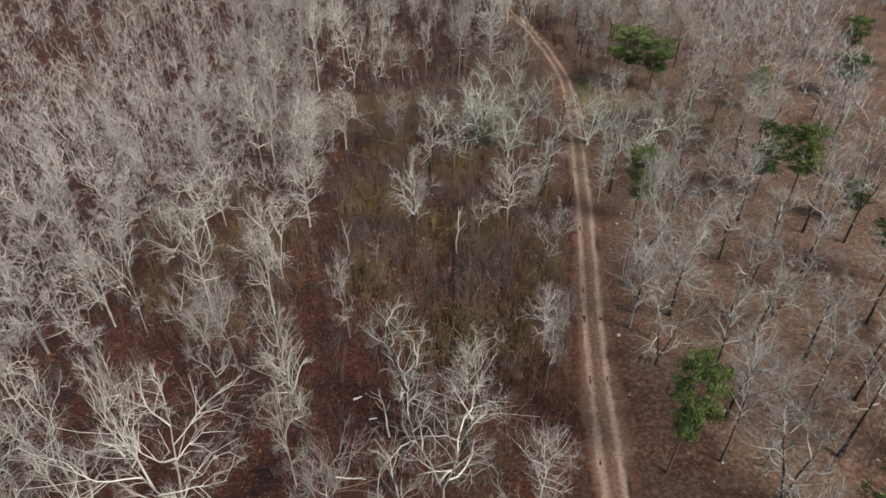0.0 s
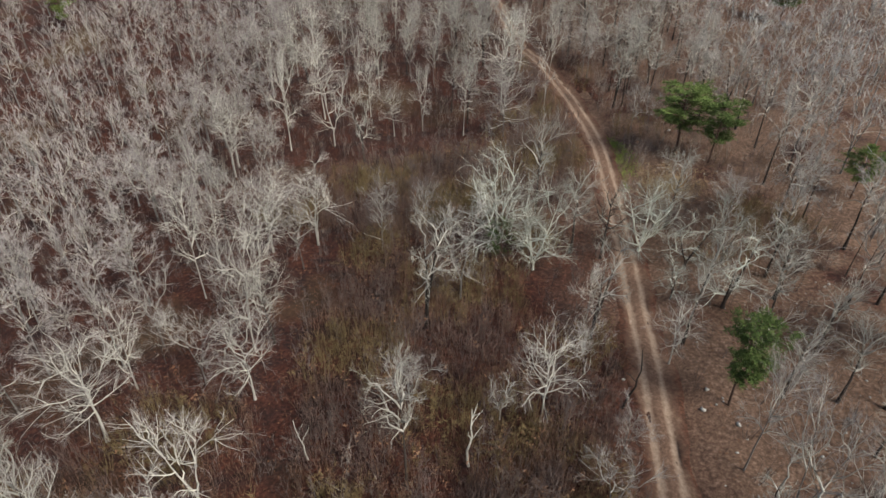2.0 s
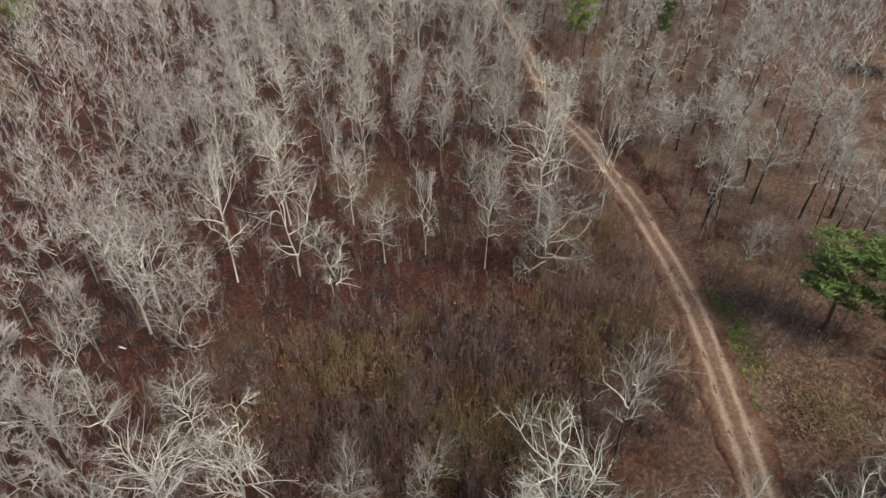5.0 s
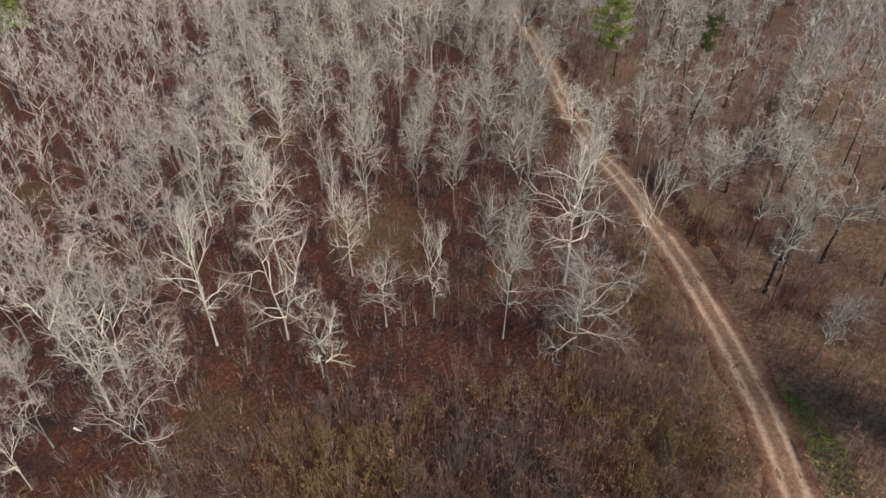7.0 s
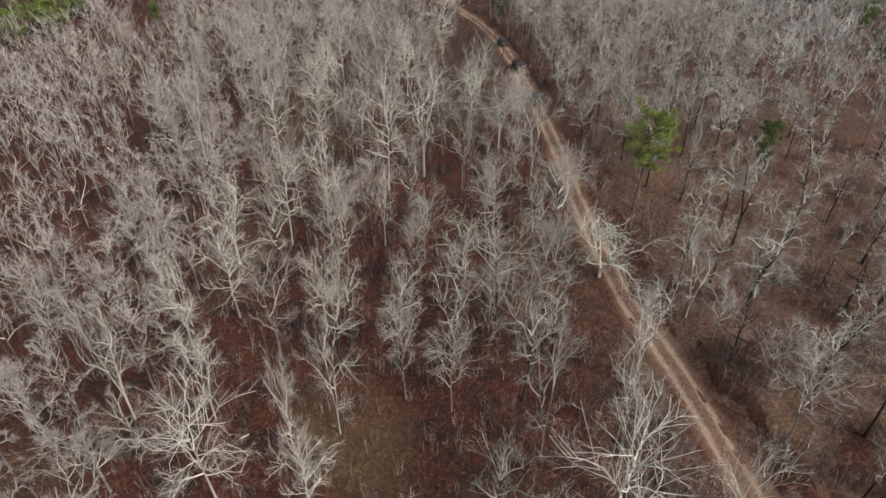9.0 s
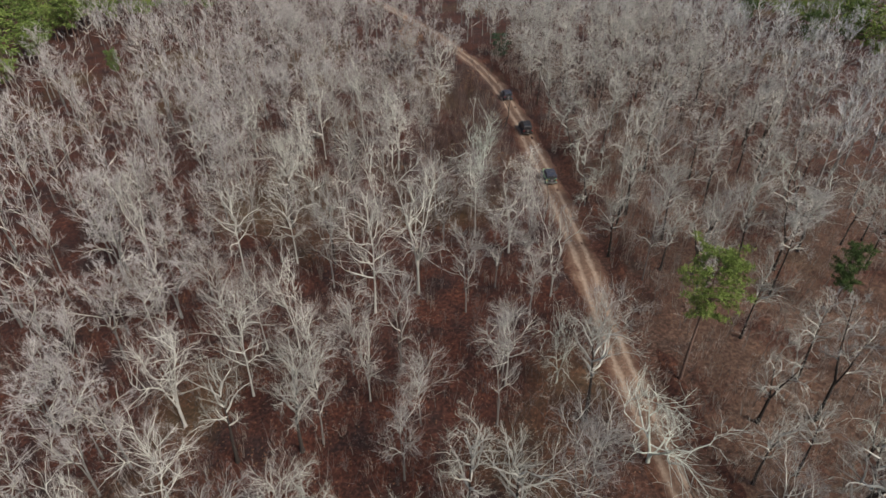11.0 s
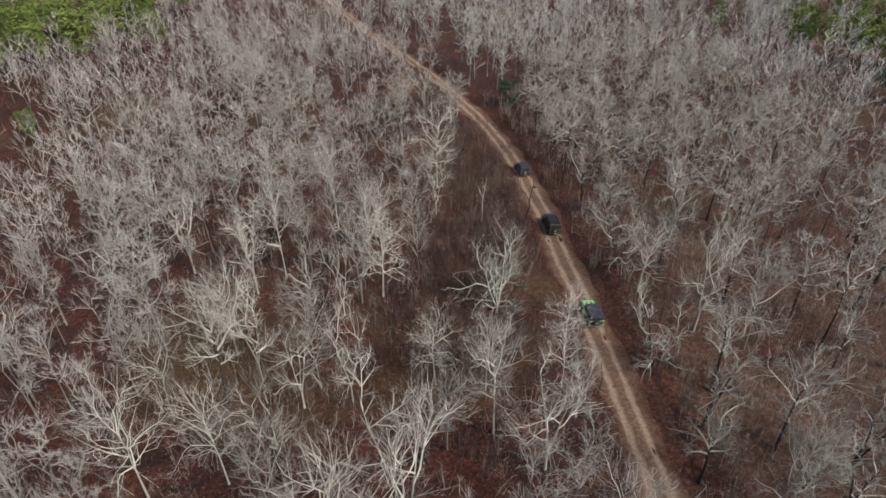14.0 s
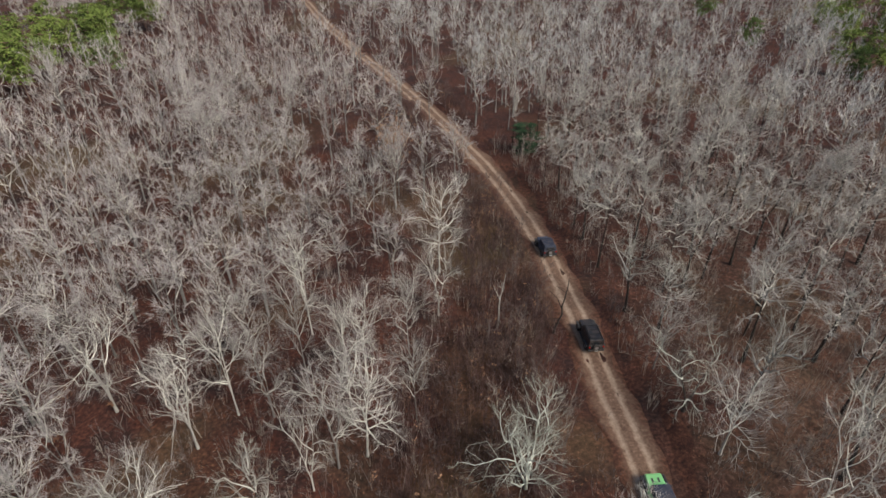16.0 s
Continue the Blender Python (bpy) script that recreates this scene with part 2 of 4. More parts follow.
def ground_z(x, y):
    """Height of the bare ground, with the road's bed sunk into it and a low bank on its upper side."""
    x, y = np.asarray(x, float), np.asarray(y, float)
    off = x - road_x(y)
    bed = np.clip((6.6 - np.abs(off)) / 3.2, 0, 1)
    bed = bed * bed * (3 - 2 * bed)
    bank = 0.5 * np.exp(-((off - 4.6) / 1.6) ** 2) + 0.12 * np.exp(-((off + 5.0) / 2.0) ** 2)
    flat = lay(road_x(y), y)
    return lay(x, y) * (1 - bed) + (flat - 0.22) * bed + bank * (1 - np.clip((4.2 - np.abs(off)) / 1.6, 0, 1))


def mesh_from(name, verts, faces, mat, smooth=False, uvs=None):
    """A mesh from arrays of vertices and of equal-sided faces."""
    me = bpy.data.meshes.new(name)
    verts, faces = np.ascontiguousarray(verts, np.float32), np.ascontiguousarray(faces, np.int32)
    n, k = faces.shape
    me.vertices.add(len(verts)), me.loops.add(n * k), me.polygons.add(n)
    me.vertices.foreach_set("co", verts.ravel())
    me.loops.foreach_set("vertex_index", faces.ravel())
    me.polygons.foreach_set("loop_start", np.arange(0, n * k, k, dtype=np.int32))
    if smooth:
        me.polygons.foreach_set("use_smooth", np.ones(n, bool))
    if uvs is not None:
        layer = me.uv_layers.new(name="uv")
        layer.data.foreach_set("uv", np.ascontiguousarray(uvs[faces.ravel()], np.float32).ravel())
    me.update(calc_edges=True)
    me.materials.append(mat)
    return me


def grid_faces(nx, ny):
    i = np.arange(nx * ny).reshape(ny, nx)
    return np.stack([i[:-1, :-1], i[:-1, 1:], i[1:, 1:], i[1:, :-1]], -1).reshape(-1, 4)


gx = np.concatenate([[-2500, -1200, -600, -350, -250], np.arange(-200, 201, 2.2), [250, 350, 600, 1200, 2500]])
gy = np.concatenate([[-2500, -1000, -400, -150, -60], np.arange(-25, 446, 2.2), [480, 540, 650, 900, 1500, 3000]])
gxx, gyy = np.meshgrid(gx, gy)
ground = new("ground", mesh_from("ground", np.stack([gxx, gyy, ground_z(gxx, gyy)], -1).reshape(-1, 3), grid_faces(len(gx), len(gy)), LITTER, True))
tagged(ground, "forest floor of red-brown fallen oak leaves and bare soil", "ground", kind="structure")

# the track: two worn ruts and a low crown between them
ry = np.arange(-20, 440, 0.8)
rc = road_x(ry)
rdx = np.gradient(rc, ry)
nrm = np.stack([np.ones_like(ry), -rdx], -1) / np.sqrt(1 + rdx**2)[:, None]
section = [(-2.6, -0.2), (-2.15, -0.03), (-1.6, 0.03), (-1.15, -0.06), (-0.8, -0.09), (-0.4, 0.0), (0.0, 0.05), (0.4, 0.0), (0.8, -0.09), (1.15, -0.06), (1.6, 0.03), (2.15, -0.02), (2.6, -0.2)]
rv, ruv = [], []
for k, (o, h) in enumerate(section):
    edge = abs(o) > 1.5
    wander = (0.28 * np.sin(ry * 0.35 + o) + 0.2 * np.sin(ry * 0.93 + 2 * o)) * edge
    px, py = rc + nrm[:, 0] * (o + wander), ry + nrm[:, 1] * (o + wander)
    rv.append(np.stack([px, py, lay(rc, ry) - 0.1 + h + 0.02 * np.sin(ry * 2.1 + o * 3)], -1))
    ruv.append(np.stack([np.full_like(ry, o), ry * 0.2], -1))
road = new("road", mesh_from("road", np.stack(rv, 1).reshape(-1, 3), grid_faces(len(section), len(ry)), ROAD, True, np.stack(ruv, 1).reshape(-1, 2)))
tagged(road, "pale rutted dirt track through the woods with leafy verges", "road", kind="structure")

# leaves against the bank on the track's upper side, its shade in their colour
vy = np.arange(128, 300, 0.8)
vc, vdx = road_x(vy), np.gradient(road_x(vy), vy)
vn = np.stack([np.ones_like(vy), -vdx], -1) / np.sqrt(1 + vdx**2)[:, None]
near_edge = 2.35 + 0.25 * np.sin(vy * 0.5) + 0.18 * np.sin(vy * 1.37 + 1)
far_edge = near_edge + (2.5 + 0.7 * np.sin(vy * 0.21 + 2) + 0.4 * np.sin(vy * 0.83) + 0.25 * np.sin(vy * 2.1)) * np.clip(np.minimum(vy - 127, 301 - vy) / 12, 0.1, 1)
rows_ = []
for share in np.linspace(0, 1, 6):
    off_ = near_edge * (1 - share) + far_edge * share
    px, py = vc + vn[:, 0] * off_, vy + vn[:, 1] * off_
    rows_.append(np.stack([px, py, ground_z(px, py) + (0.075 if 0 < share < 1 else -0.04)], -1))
verge_ob = new("verge", mesh_from("verge", np.stack(rows_, 1).reshape(-1, 3), grid_faces(6, len(vy)), SHADED_LITTER, True))
tagged(verge_ob, "strip of red-brown leaves along the track, the bank's shade in its dark colour", "verge", kind="structure")


def part(name, data, parent, label="", mat=None):
    """Links a mesh, or a bmesh, as one object under a thing or a part."""
    if isinstance(data, bmesh.types.BMesh):
        me = bpy.data.meshes.new(name)
        data.to_mesh(me)
        data.free()
        data = me
    if mat is not None:
        data.materials.clear()
        data.materials.append(mat)
    ob = new(name, data)
    ob.parent = parent
    if label:
        ob["label"] = label
    return ob


# ---------------------------------------------------------------- trees
def tubes(lines, sides):
    """Tapered round stems along polylines of equal length: points (n, k, 3), radii (n, k). Returns vertices and triangles."""
    pts, rad = lines
    n, k, _ = pts.shape
    ahead = np.gradient(pts, axis=1)
    ahead /= np.linalg.norm(ahead, axis=2, keepdims=True) + 1e-9
    ref = np.where(np.abs(ahead[..., 2:3]) > 0.8, np.array([1.0, 0, 0]), np.array([0, 0, 1.0]))
    a = np.cross(ahead, ref)
    a /= np.linalg.norm(a, axis=2, keepdims=True) + 1e-9
    b = np.cross(ahead, a)
    ang = np.arange(sides) * 2 * np.pi / sides
    ring = pts[:, :, None] + rad[:, :, None, None] * (np.cos(ang)[:, None] * a[:, :, None] + np.sin(ang)[:, None] * b[:, :, None])
    ix = np.arange(n * k * sides).reshape(n, k, sides)
    p, q = ix[:, :-1], ix[:, 1:]
    pn, qn = np.roll(p, -1, 2), np.roll(q, -1, 2)
    tri = np.concatenate([np.stack([p, pn, qn], -1).reshape(-1, 3), np.stack([p, qn, q], -1).reshape(-1, 3)])
    return ring.reshape(-1, 3), tri


def spikes(a, b, r, sides):
    """Twigs from a to b that taper to a point: three-sided, or slim blades."""
    n = len(a)
    d = b - a
    ref = np.where(np.abs(d[:, 2:3]) > 0.8 * np.linalg.norm(d, axis=1, keepdims=True), np.array([1.0, 0, 0]), np.array([0, 0, 1.0]))
    u = np.cross(d, ref)
    u /= np.linalg.norm(u, axis=1, keepdims=True) + 1e-9
    w = np.cross(d, u)
    w /= np.linalg.norm(w, axis=1, keepdims=True) + 1e-9
    if sides == 3:
        ring = [a + r[:, None] * (math.cos(q) * u + math.sin(q) * w) for q in (0, 2.094, 4.189)]
        v = np.stack(ring + [b], 1).reshape(-1, 3)
        i = np.arange(n)[:, None] * 4
        return v, np.concatenate([i + [0, 1, 3], i + [1, 2, 3], i + [2, 0, 3]])
    turn = np.random.RandomState(n).uniform(0, np.pi, n)[:, None]
    s = np.cos(turn) * u + np.sin(turn) * w
    v = np.stack([a - s * r[:, None], a + s * r[:, None], b], 1).reshape(-1, 3)
    return v, np.arange(3 * n).reshape(n, 3)


def blades(p, r):
    """Bent slim blades through three points (n, 3, 3) that taper to a tip."""
    n = len(p)
    d = unit(p[:, 2] - p[:, 0])
    s = unit(np.cross(d, np.random.RandomState(n + 5).normal(size=(n, 3)))) * r[:, None]
    v = np.stack([p[:, 0] - s, p[:, 0] + s, p[:, 1] - s * 0.7, p[:, 1] + s * 0.7, p[:, 2]], 1).reshape(-1, 3)
    i = np.arange(n)[:, None] * 5
    return v, np.concatenate([i + [0, 1, 3], i + [0, 3, 2], i + [2, 3, 4]])


def joined(pieces):
    vs, fs, n = [], [], 0
    for v, f in pieces:
        vs.append(v), fs.append(f + n)
        n += len(v)
    return np.concatenate(vs), np.concatenate(fs)


def unit(v):
    return v / (np.linalg.norm(v, axis=-1, keepdims=True) + 1e-9)


def along(pts, t):
    """Points at the shares t (n, m) of the length of polylines (n, k, 3), and the way there."""
    n, k, _ = pts.shape
    s = t * (k - 1)
    i = np.clip(s.astype(int), 0, k - 2)
    f = (s - i)[..., None]
    rows = np.arange(n)[:, None]
    p, q = pts[rows, i], pts[rows, i + 1]
    return p * (1 - f) + q * f, unit(q - p)


def offshoots(rng, pts, rad, per, first, length, tilt, up, k, crook):
    """Side shoots of polylines: where they start, how they bend, how thick they are."""
    n = len(pts)
    t = np.sort(rng.uniform(first, 0.98, (n, per)), axis=1)
    start, way = along(pts, t)
    size = np.linalg.norm(np.diff(pts, axis=1), axis=2).sum(1)[:, None]
    long = size * length * (1.15 - 0.75 * t) * rng.uniform(0.6, 1.25, (n, per))
    side = unit(np.cross(way, rng.normal(size=(n, per, 3))))
    d = unit(way * math.cos(tilt) + side * math.sin(tilt) + np.array([0, 0, up]))
    base = np.take_along_axis(rad, np.minimum((t * (rad.shape[1] - 1)).astype(int), rad.shape[1] - 1), 1)
    out = [start]
    for _ in range(k - 1):
        out.append(out[-1] + d * (long / (k - 1))[..., None])
        d = unit(d + rng.normal(size=d.shape) * crook + np.array([0, 0, up * 0.35]))
    p = np.stack(out, 2).reshape(-1, k, 3)
    r = (base * 0.62).reshape(-1, 1) * np.linspace(1, 0.4, k)[None]
    return p, r


def bare_tree(seed, height=14.0, spread=4.0, clear=0.35, limbs=13, branches=7, twigs=7, thick=1.12, crook=0.27, lean=0.0, up=0.16, twig_r=0.0105, forks=2, twig_len=0.55, limb_k=7, low=24, lod=0, most=1.25, shoots=3, droop=0.0):
    """A leafless tree: its trunk, its limbs and the twigs of its crown as arrays."""
    rng = np.random.RandomState(seed)
    k = (9, 6, 4)[lod]
    h = np.linspace(0, 1, k)
    rt = 0.0095 * height * thick
    trunks, radii = [], []
    turn = rng.uniform(0, 2 * np.pi)
    for f in range(forks):
        way = turn + f * 2 * np.pi / forks + rng.uniform(-0.5, 0.5)
        amt = (0.0 if forks == 1 else 0.5) * spread * rng.uniform(0.75, 1.1)
        split = np.clip((h - clear * 0.8) / (1 - clear * 0.8), 0, 1) ** 0.8
        wander = np.cumsum(rng.normal(size=(k, 2)), 0) * 0.012 * height * h[:, None] * (7 / k) ** 0.5
        x = lean * height * h**1.5 + amt * np.cos(way) * split + wander[:, 0]
        y = amt * np.sin(way) * split + wander[:, 1]
        trunks.append(np.stack([x, y, h * height * (0.86 if f == 0 else rng.uniform(0.7, 0.84)) - 0.3], -1))
        radii.append(rt * (1 - 0.9 * h**0.9) * (1.0 if f == 0 else 0.82))
        radii[-1][0] *= 1.35
    tp, tr = np.array(trunks), np.array(radii)
    per = max(3, limbs // forks)
    t = np.clip(np.linspace(clear, 0.96, per)[None] + rng.uniform(-0.04, 0.04, (forks, per)), 0.1, 0.98)
    start, _ = along(tp, t)
    az = np.arange(per)[None] * 2.4 + rng.uniform(-0.6, 0.6, (forks, per)) + rng.uniform(0, 6, (forks, 1))
    u = np.clip((t - clear) / (1 - clear), 0, 1)
    reach = spread * (0.62 + 0.5 * np.sin(np.pi * np.clip(0.2 + 0.62 * u, 0, 1))) * rng.uniform(0.5, 1.12, (forks, per)) * (1 - 0.5 * u**3)
    reach *= 1.0 if forks > 1 else 1.18
    el = np.radians(low + 36 * u + rng.uniform(-16, 16, (forks, per)))
    d = np.stack([np.cos(az) * np.cos(el), np.sin(az) * np.cos(el), np.sin(el)], -1)
    # limbs go out in short straight runs and turn at each fork
    out = [start]
    for j in range(limb_k - 1):
        out.append(out[-1] + d * (reach / np.cos(np.minimum(el, 0.9)) / (limb_k - 1) * rng.uniform(0.7, 1.3, reach.shape))[..., None])
        d = unit(d + rng.normal(size=d.shape) * crook * (6 / limb_k) ** 0.5 + np.array([0, 0, up * 0.5 - droop * j / limb_k]))
    lp = np.stack(out, 2).reshape(-1, limb_k, 3)
    lr = (rt * (0.46 - 0.2 * u)).reshape(-1, 1) * np.linspace(1, 0.16, limb_k)[None]
    bk = 3
    bp, br = offshoots(rng, lp, lr, branches, 0.15, 0.72, 0.82, up * 0.6 - droop * 0.3, bk, crook * 1.2)
    # the trunk's own top carries shoots as well
    sp, sr = offshoots(rng, tp, tr, 5, 0.7, 0.18, 0.75, up, bk, crook)
    bp, br = np.concatenate([bp, sp]), np.concatenate([br, sr])
    br = np.maximum(br * 0.85, np.linspace((0.026, 0.028, 0.034)[lod], (0.011, 0.014, 0.018)[lod], bk)[None])
    wood = tubes((bp, br), 3) if lod == 0 else blades(bp, br[:, 0]) if lod == 1 else spikes(bp[:, 0], bp[:, -1], br[:, 0], 1)
    fine = []
    size = np.linalg.norm(np.diff(bp, axis=1), axis=2).sum(1)[:, None]
    if shoots:
        qp, _ = offshoots(rng, bp, br, shoots, 0.12, 0.78, 0.75, up * 0.6, 3, crook)
        fine.append(blades(qp, np.full(len(qp), twig_r * 1.3)))
        size = np.concatenate([size, np.linalg.norm(np.diff(qp, axis=1), axis=2).sum(1)[:, None]])
        carriers = [bp[:, [0, bk // 2, -1]], qp]
    else:
        carriers = [bp[:, [0, bk // 2, -1]]]
    carrier = np.concatenate(carriers)
    t = rng.uniform(0.15, 1.0, (len(carrier), twigs))
    s, way = along(carrier, t)
    long = np.clip(size * twig_len * rng.uniform(0.5, 1.4, t.shape), 0.3, most)
    dd = unit(way * 0.95 + unit(rng.normal(size=s.shape)) * 0.8 + np.array([0, 0, up * 1.2 + 0.08]))
    a, b = s.reshape(-1, 3), (s + dd * long[..., None]).reshape(-1, 3)
    r = np.full(len(a), twig_r) * rng.uniform(0.6, 1.2, len(a))
    fine.append(spikes(a, b, r, 1))
    # the crown keeps to its height and spread
    wide, tall = spread / np.percentile(np.hypot(b[:, 0], b[:, 1]), 93), height / np.percentile(b[:, 2], 98)
    grow = np.array([wide, wide, tall])

    def sized(piece):
        return None if piece is None else (piece[0] * grow, piece[1])

    limb_mesh = (None, tubes((lp, lr), 3), blades(lp[:, [0, limb_k // 2, -1]], lr[:, 0]))[lod]
    return dict(trunk=sized(tubes((tp, tr), (6, 4, 3)[lod])), limb_lines=(lp * grow, lr), limbs=sized(limb_mesh), branches=sized(wood), twigs=sized(joined(fine)))


def snag(seed, height=7.0, thick=1.0, arms=4, lean=0.1):
    """A broken dead stem with a few crooked arms near its top."""
    rng = np.random.RandomState(seed)
    h = np.linspace(0, 1, 8)
    bend = np.cumsum(rng.normal(size=(8, 2)), 0) * 0.02 * height
    p = np.stack([lean * height * h + bend[:, 0], bend[:, 1], h * height - 0.25], -1)[None]
    r = (0.016 * height * thick * (1 - 0.75 * h))[None]
    q, s = offshoots(rng, p, r, arms, 0.5, 0.36, 0.6, 0.25, 5, 0.3)
    return dict(trunk=tubes((p, r), 6), limb_lines=(q, s))


def needle_clumps(rng, centres, size, per, blade):
    n = len(centres)
    c = np.repeat(centres, per, 0)
    d = unit(rng.normal(size=(n * per, 3)) * [1, 1, 0.6] + [0, 0, 0.3])
    start = c + rng.normal(size=c.shape) * size * [0.42, 0.42, 0.2]
    return spikes(start, start + d * size * rng.uniform(0.6, 1.25, (n * per, 1)), np.full(n * per, blade), 1)


def pine(seed, height=11.0, spread=3.0, clear=0.33, whorls=10, per=44, blade=0.055, tufts=5, size=0.5):
    """A pine: trunk, uneven whorls of boughs, and tufts of needles along each bough."""
    rng = np.random.RandomState(seed)
    h = np.linspace(0, 1, 7)
    tp = np.stack([0.02 * height * np.sin(3 * h + seed), 0.02 * height * np.sin(2.2 * h + 1), h * height * 0.98 - 0.25], -1)[None]
    tr = (0.014 * height * (1 - 0.9 * h))[None]
    starts, ends = [], []
    for w in range(whorls):
        u = (w + rng.uniform(-0.25, 0.25)) / whorls
        z = height * (clear + (0.97 - clear) * u)
        for q in range(rng.randint(4, 7)):
            az = rng.uniform(0, 2 * np.pi)
            reach = spread * (0.35 + 0.75 * math.sin(math.pi * min(1, max(0.03, 0.86 - 0.78 * u)))) * rng.uniform(0.5, 1.1)
            starts.append((0, 0, z)), ends.append((reach * math.cos(az), reach * math.sin(az), z + reach * rng.uniform(-0.02, 0.5)))
    s, e = np.array(starts), np.array(ends)
    boughs = tubes((np.stack([s, (s + e) / 2 - [0, 0, 0.12], e], 1), np.linspace(0.05, 0.015, 3)[None] * np.ones((len(s), 1))), 3)
    t = rng.uniform(0.3, 1.02, (len(s), tufts))
    c = (s[:, None] + (e - s)[:, None] * t[..., None] + rng.normal(size=(len(s), tufts, 3)) * [0.22, 0.22, 0.1]).reshape(-1, 3)
    return dict(trunk=tubes((tp, tr), 6), branches=boughs, twigs=needle_clumps(rng, c, size, per // 2, blade))


def shrub(seed, height=1.9, stems=7, twigs=3):
    """A leafless bush: stems that fan out from one foot, with short twigs."""
    rng = np.random.RandomState(seed)
    az, out = rng.uniform(0, 6.28, stems), rng.uniform(0.05, 0.42, stems)
    h = height * rng.uniform(0.5, 1.0, stems)
    a = np.stack([np.cos(az) * 0.2, np.sin(az) * 0.2, np.full(stems, -0.05)], -1)
    b = np.stack([np.cos(az) * out * h, np.sin(az) * out * h, h], -1)
    t = rng.uniform(0.3, 0.95, (stems, twigs))[..., None]
    p = (a[:, None] * (1 - t) + b[:, None] * t).reshape(-1, 3)
    d = unit(rng.normal(size=p.shape) + [0, 0, 1.7]) * rng.uniform(0.3, 0.85, (len(p), 1))
    v, f = joined([spikes(a, b, rng.uniform(0.014, 0.026, stems), 1), spikes(p, p + d, rng.uniform(0.012, 0.022, len(p)), 1)])
    return v, f, np.zeros(len(f), np.int32)


def tree_meshes(name, arrays, bark, crown, limb_bark=None):
    """The trunk, each main limb, and the crown of branches and twigs, as meshes."""
    out = [("trunk", mesh_from(name + "_trunk", *arrays["trunk"], bark, True))]
    for p, r in zip(*arrays.get("limb_lines", ((), ()))):
        out.append(("limb", mesh_from(name + "_limb", *tubes((p[None], r[None]), 4), limb_bark or bark, True)))
    if "twigs" in arrays:
        v, f = joined([arrays["branches"], arrays["twigs"]])
        me = mesh_from(name + "_crown", v, f, limb_bark or bark)
        me.materials.append(crown)
        which = np.zeros(len(f), np.int32)
        which[len(arrays["branches"][1]):] = 1
        me.polygons.foreach_set("material_index", which)
        out.append(("crown", me))
    return out


FIRST = {}


def plant(kind, variant, x, y, height, spread, turn, group="trees of the wood"):
    """Stands a tree of a kind at a place, at its own height and spread."""
    name, label, category, makers, h0, s0 = KINDS[kind]
    variant %= len(makers)
    place = Matrix.Translation((x, y, float(ground_z(x, y)))) @ Matrix.Rotation(turn, 4, "Z") @ Matrix.Diagonal((spread / s0, spread / s0, height / h0, 1))
    if (kind, variant) in FIRST:
        own = FIRST[kind, variant].scale
        return copy_thing(FIRST[kind, variant], place @ Matrix.Diagonal((1 / own.x, 1 / own.y, 1 / own.z, 1)))
    top = tagged(new(name), label, category, group)
    arrays, bark, crown, *limb = makers[variant]()
    for pname, me in tree_meshes(name, arrays, bark, crown, *limb):
        ob = part(pname, me, top)
        if pname == "crown":
            tagged(ob, kind="stuff")
    top.matrix_basis = place
    FIRST[kind, variant] = top
    return top


def makers(bark, crown, seeds, limb_bark=None, **how):
    return [lambda q=q: (bare_tree(q, **how), bark, crown, limb_bark) for q in seeds]


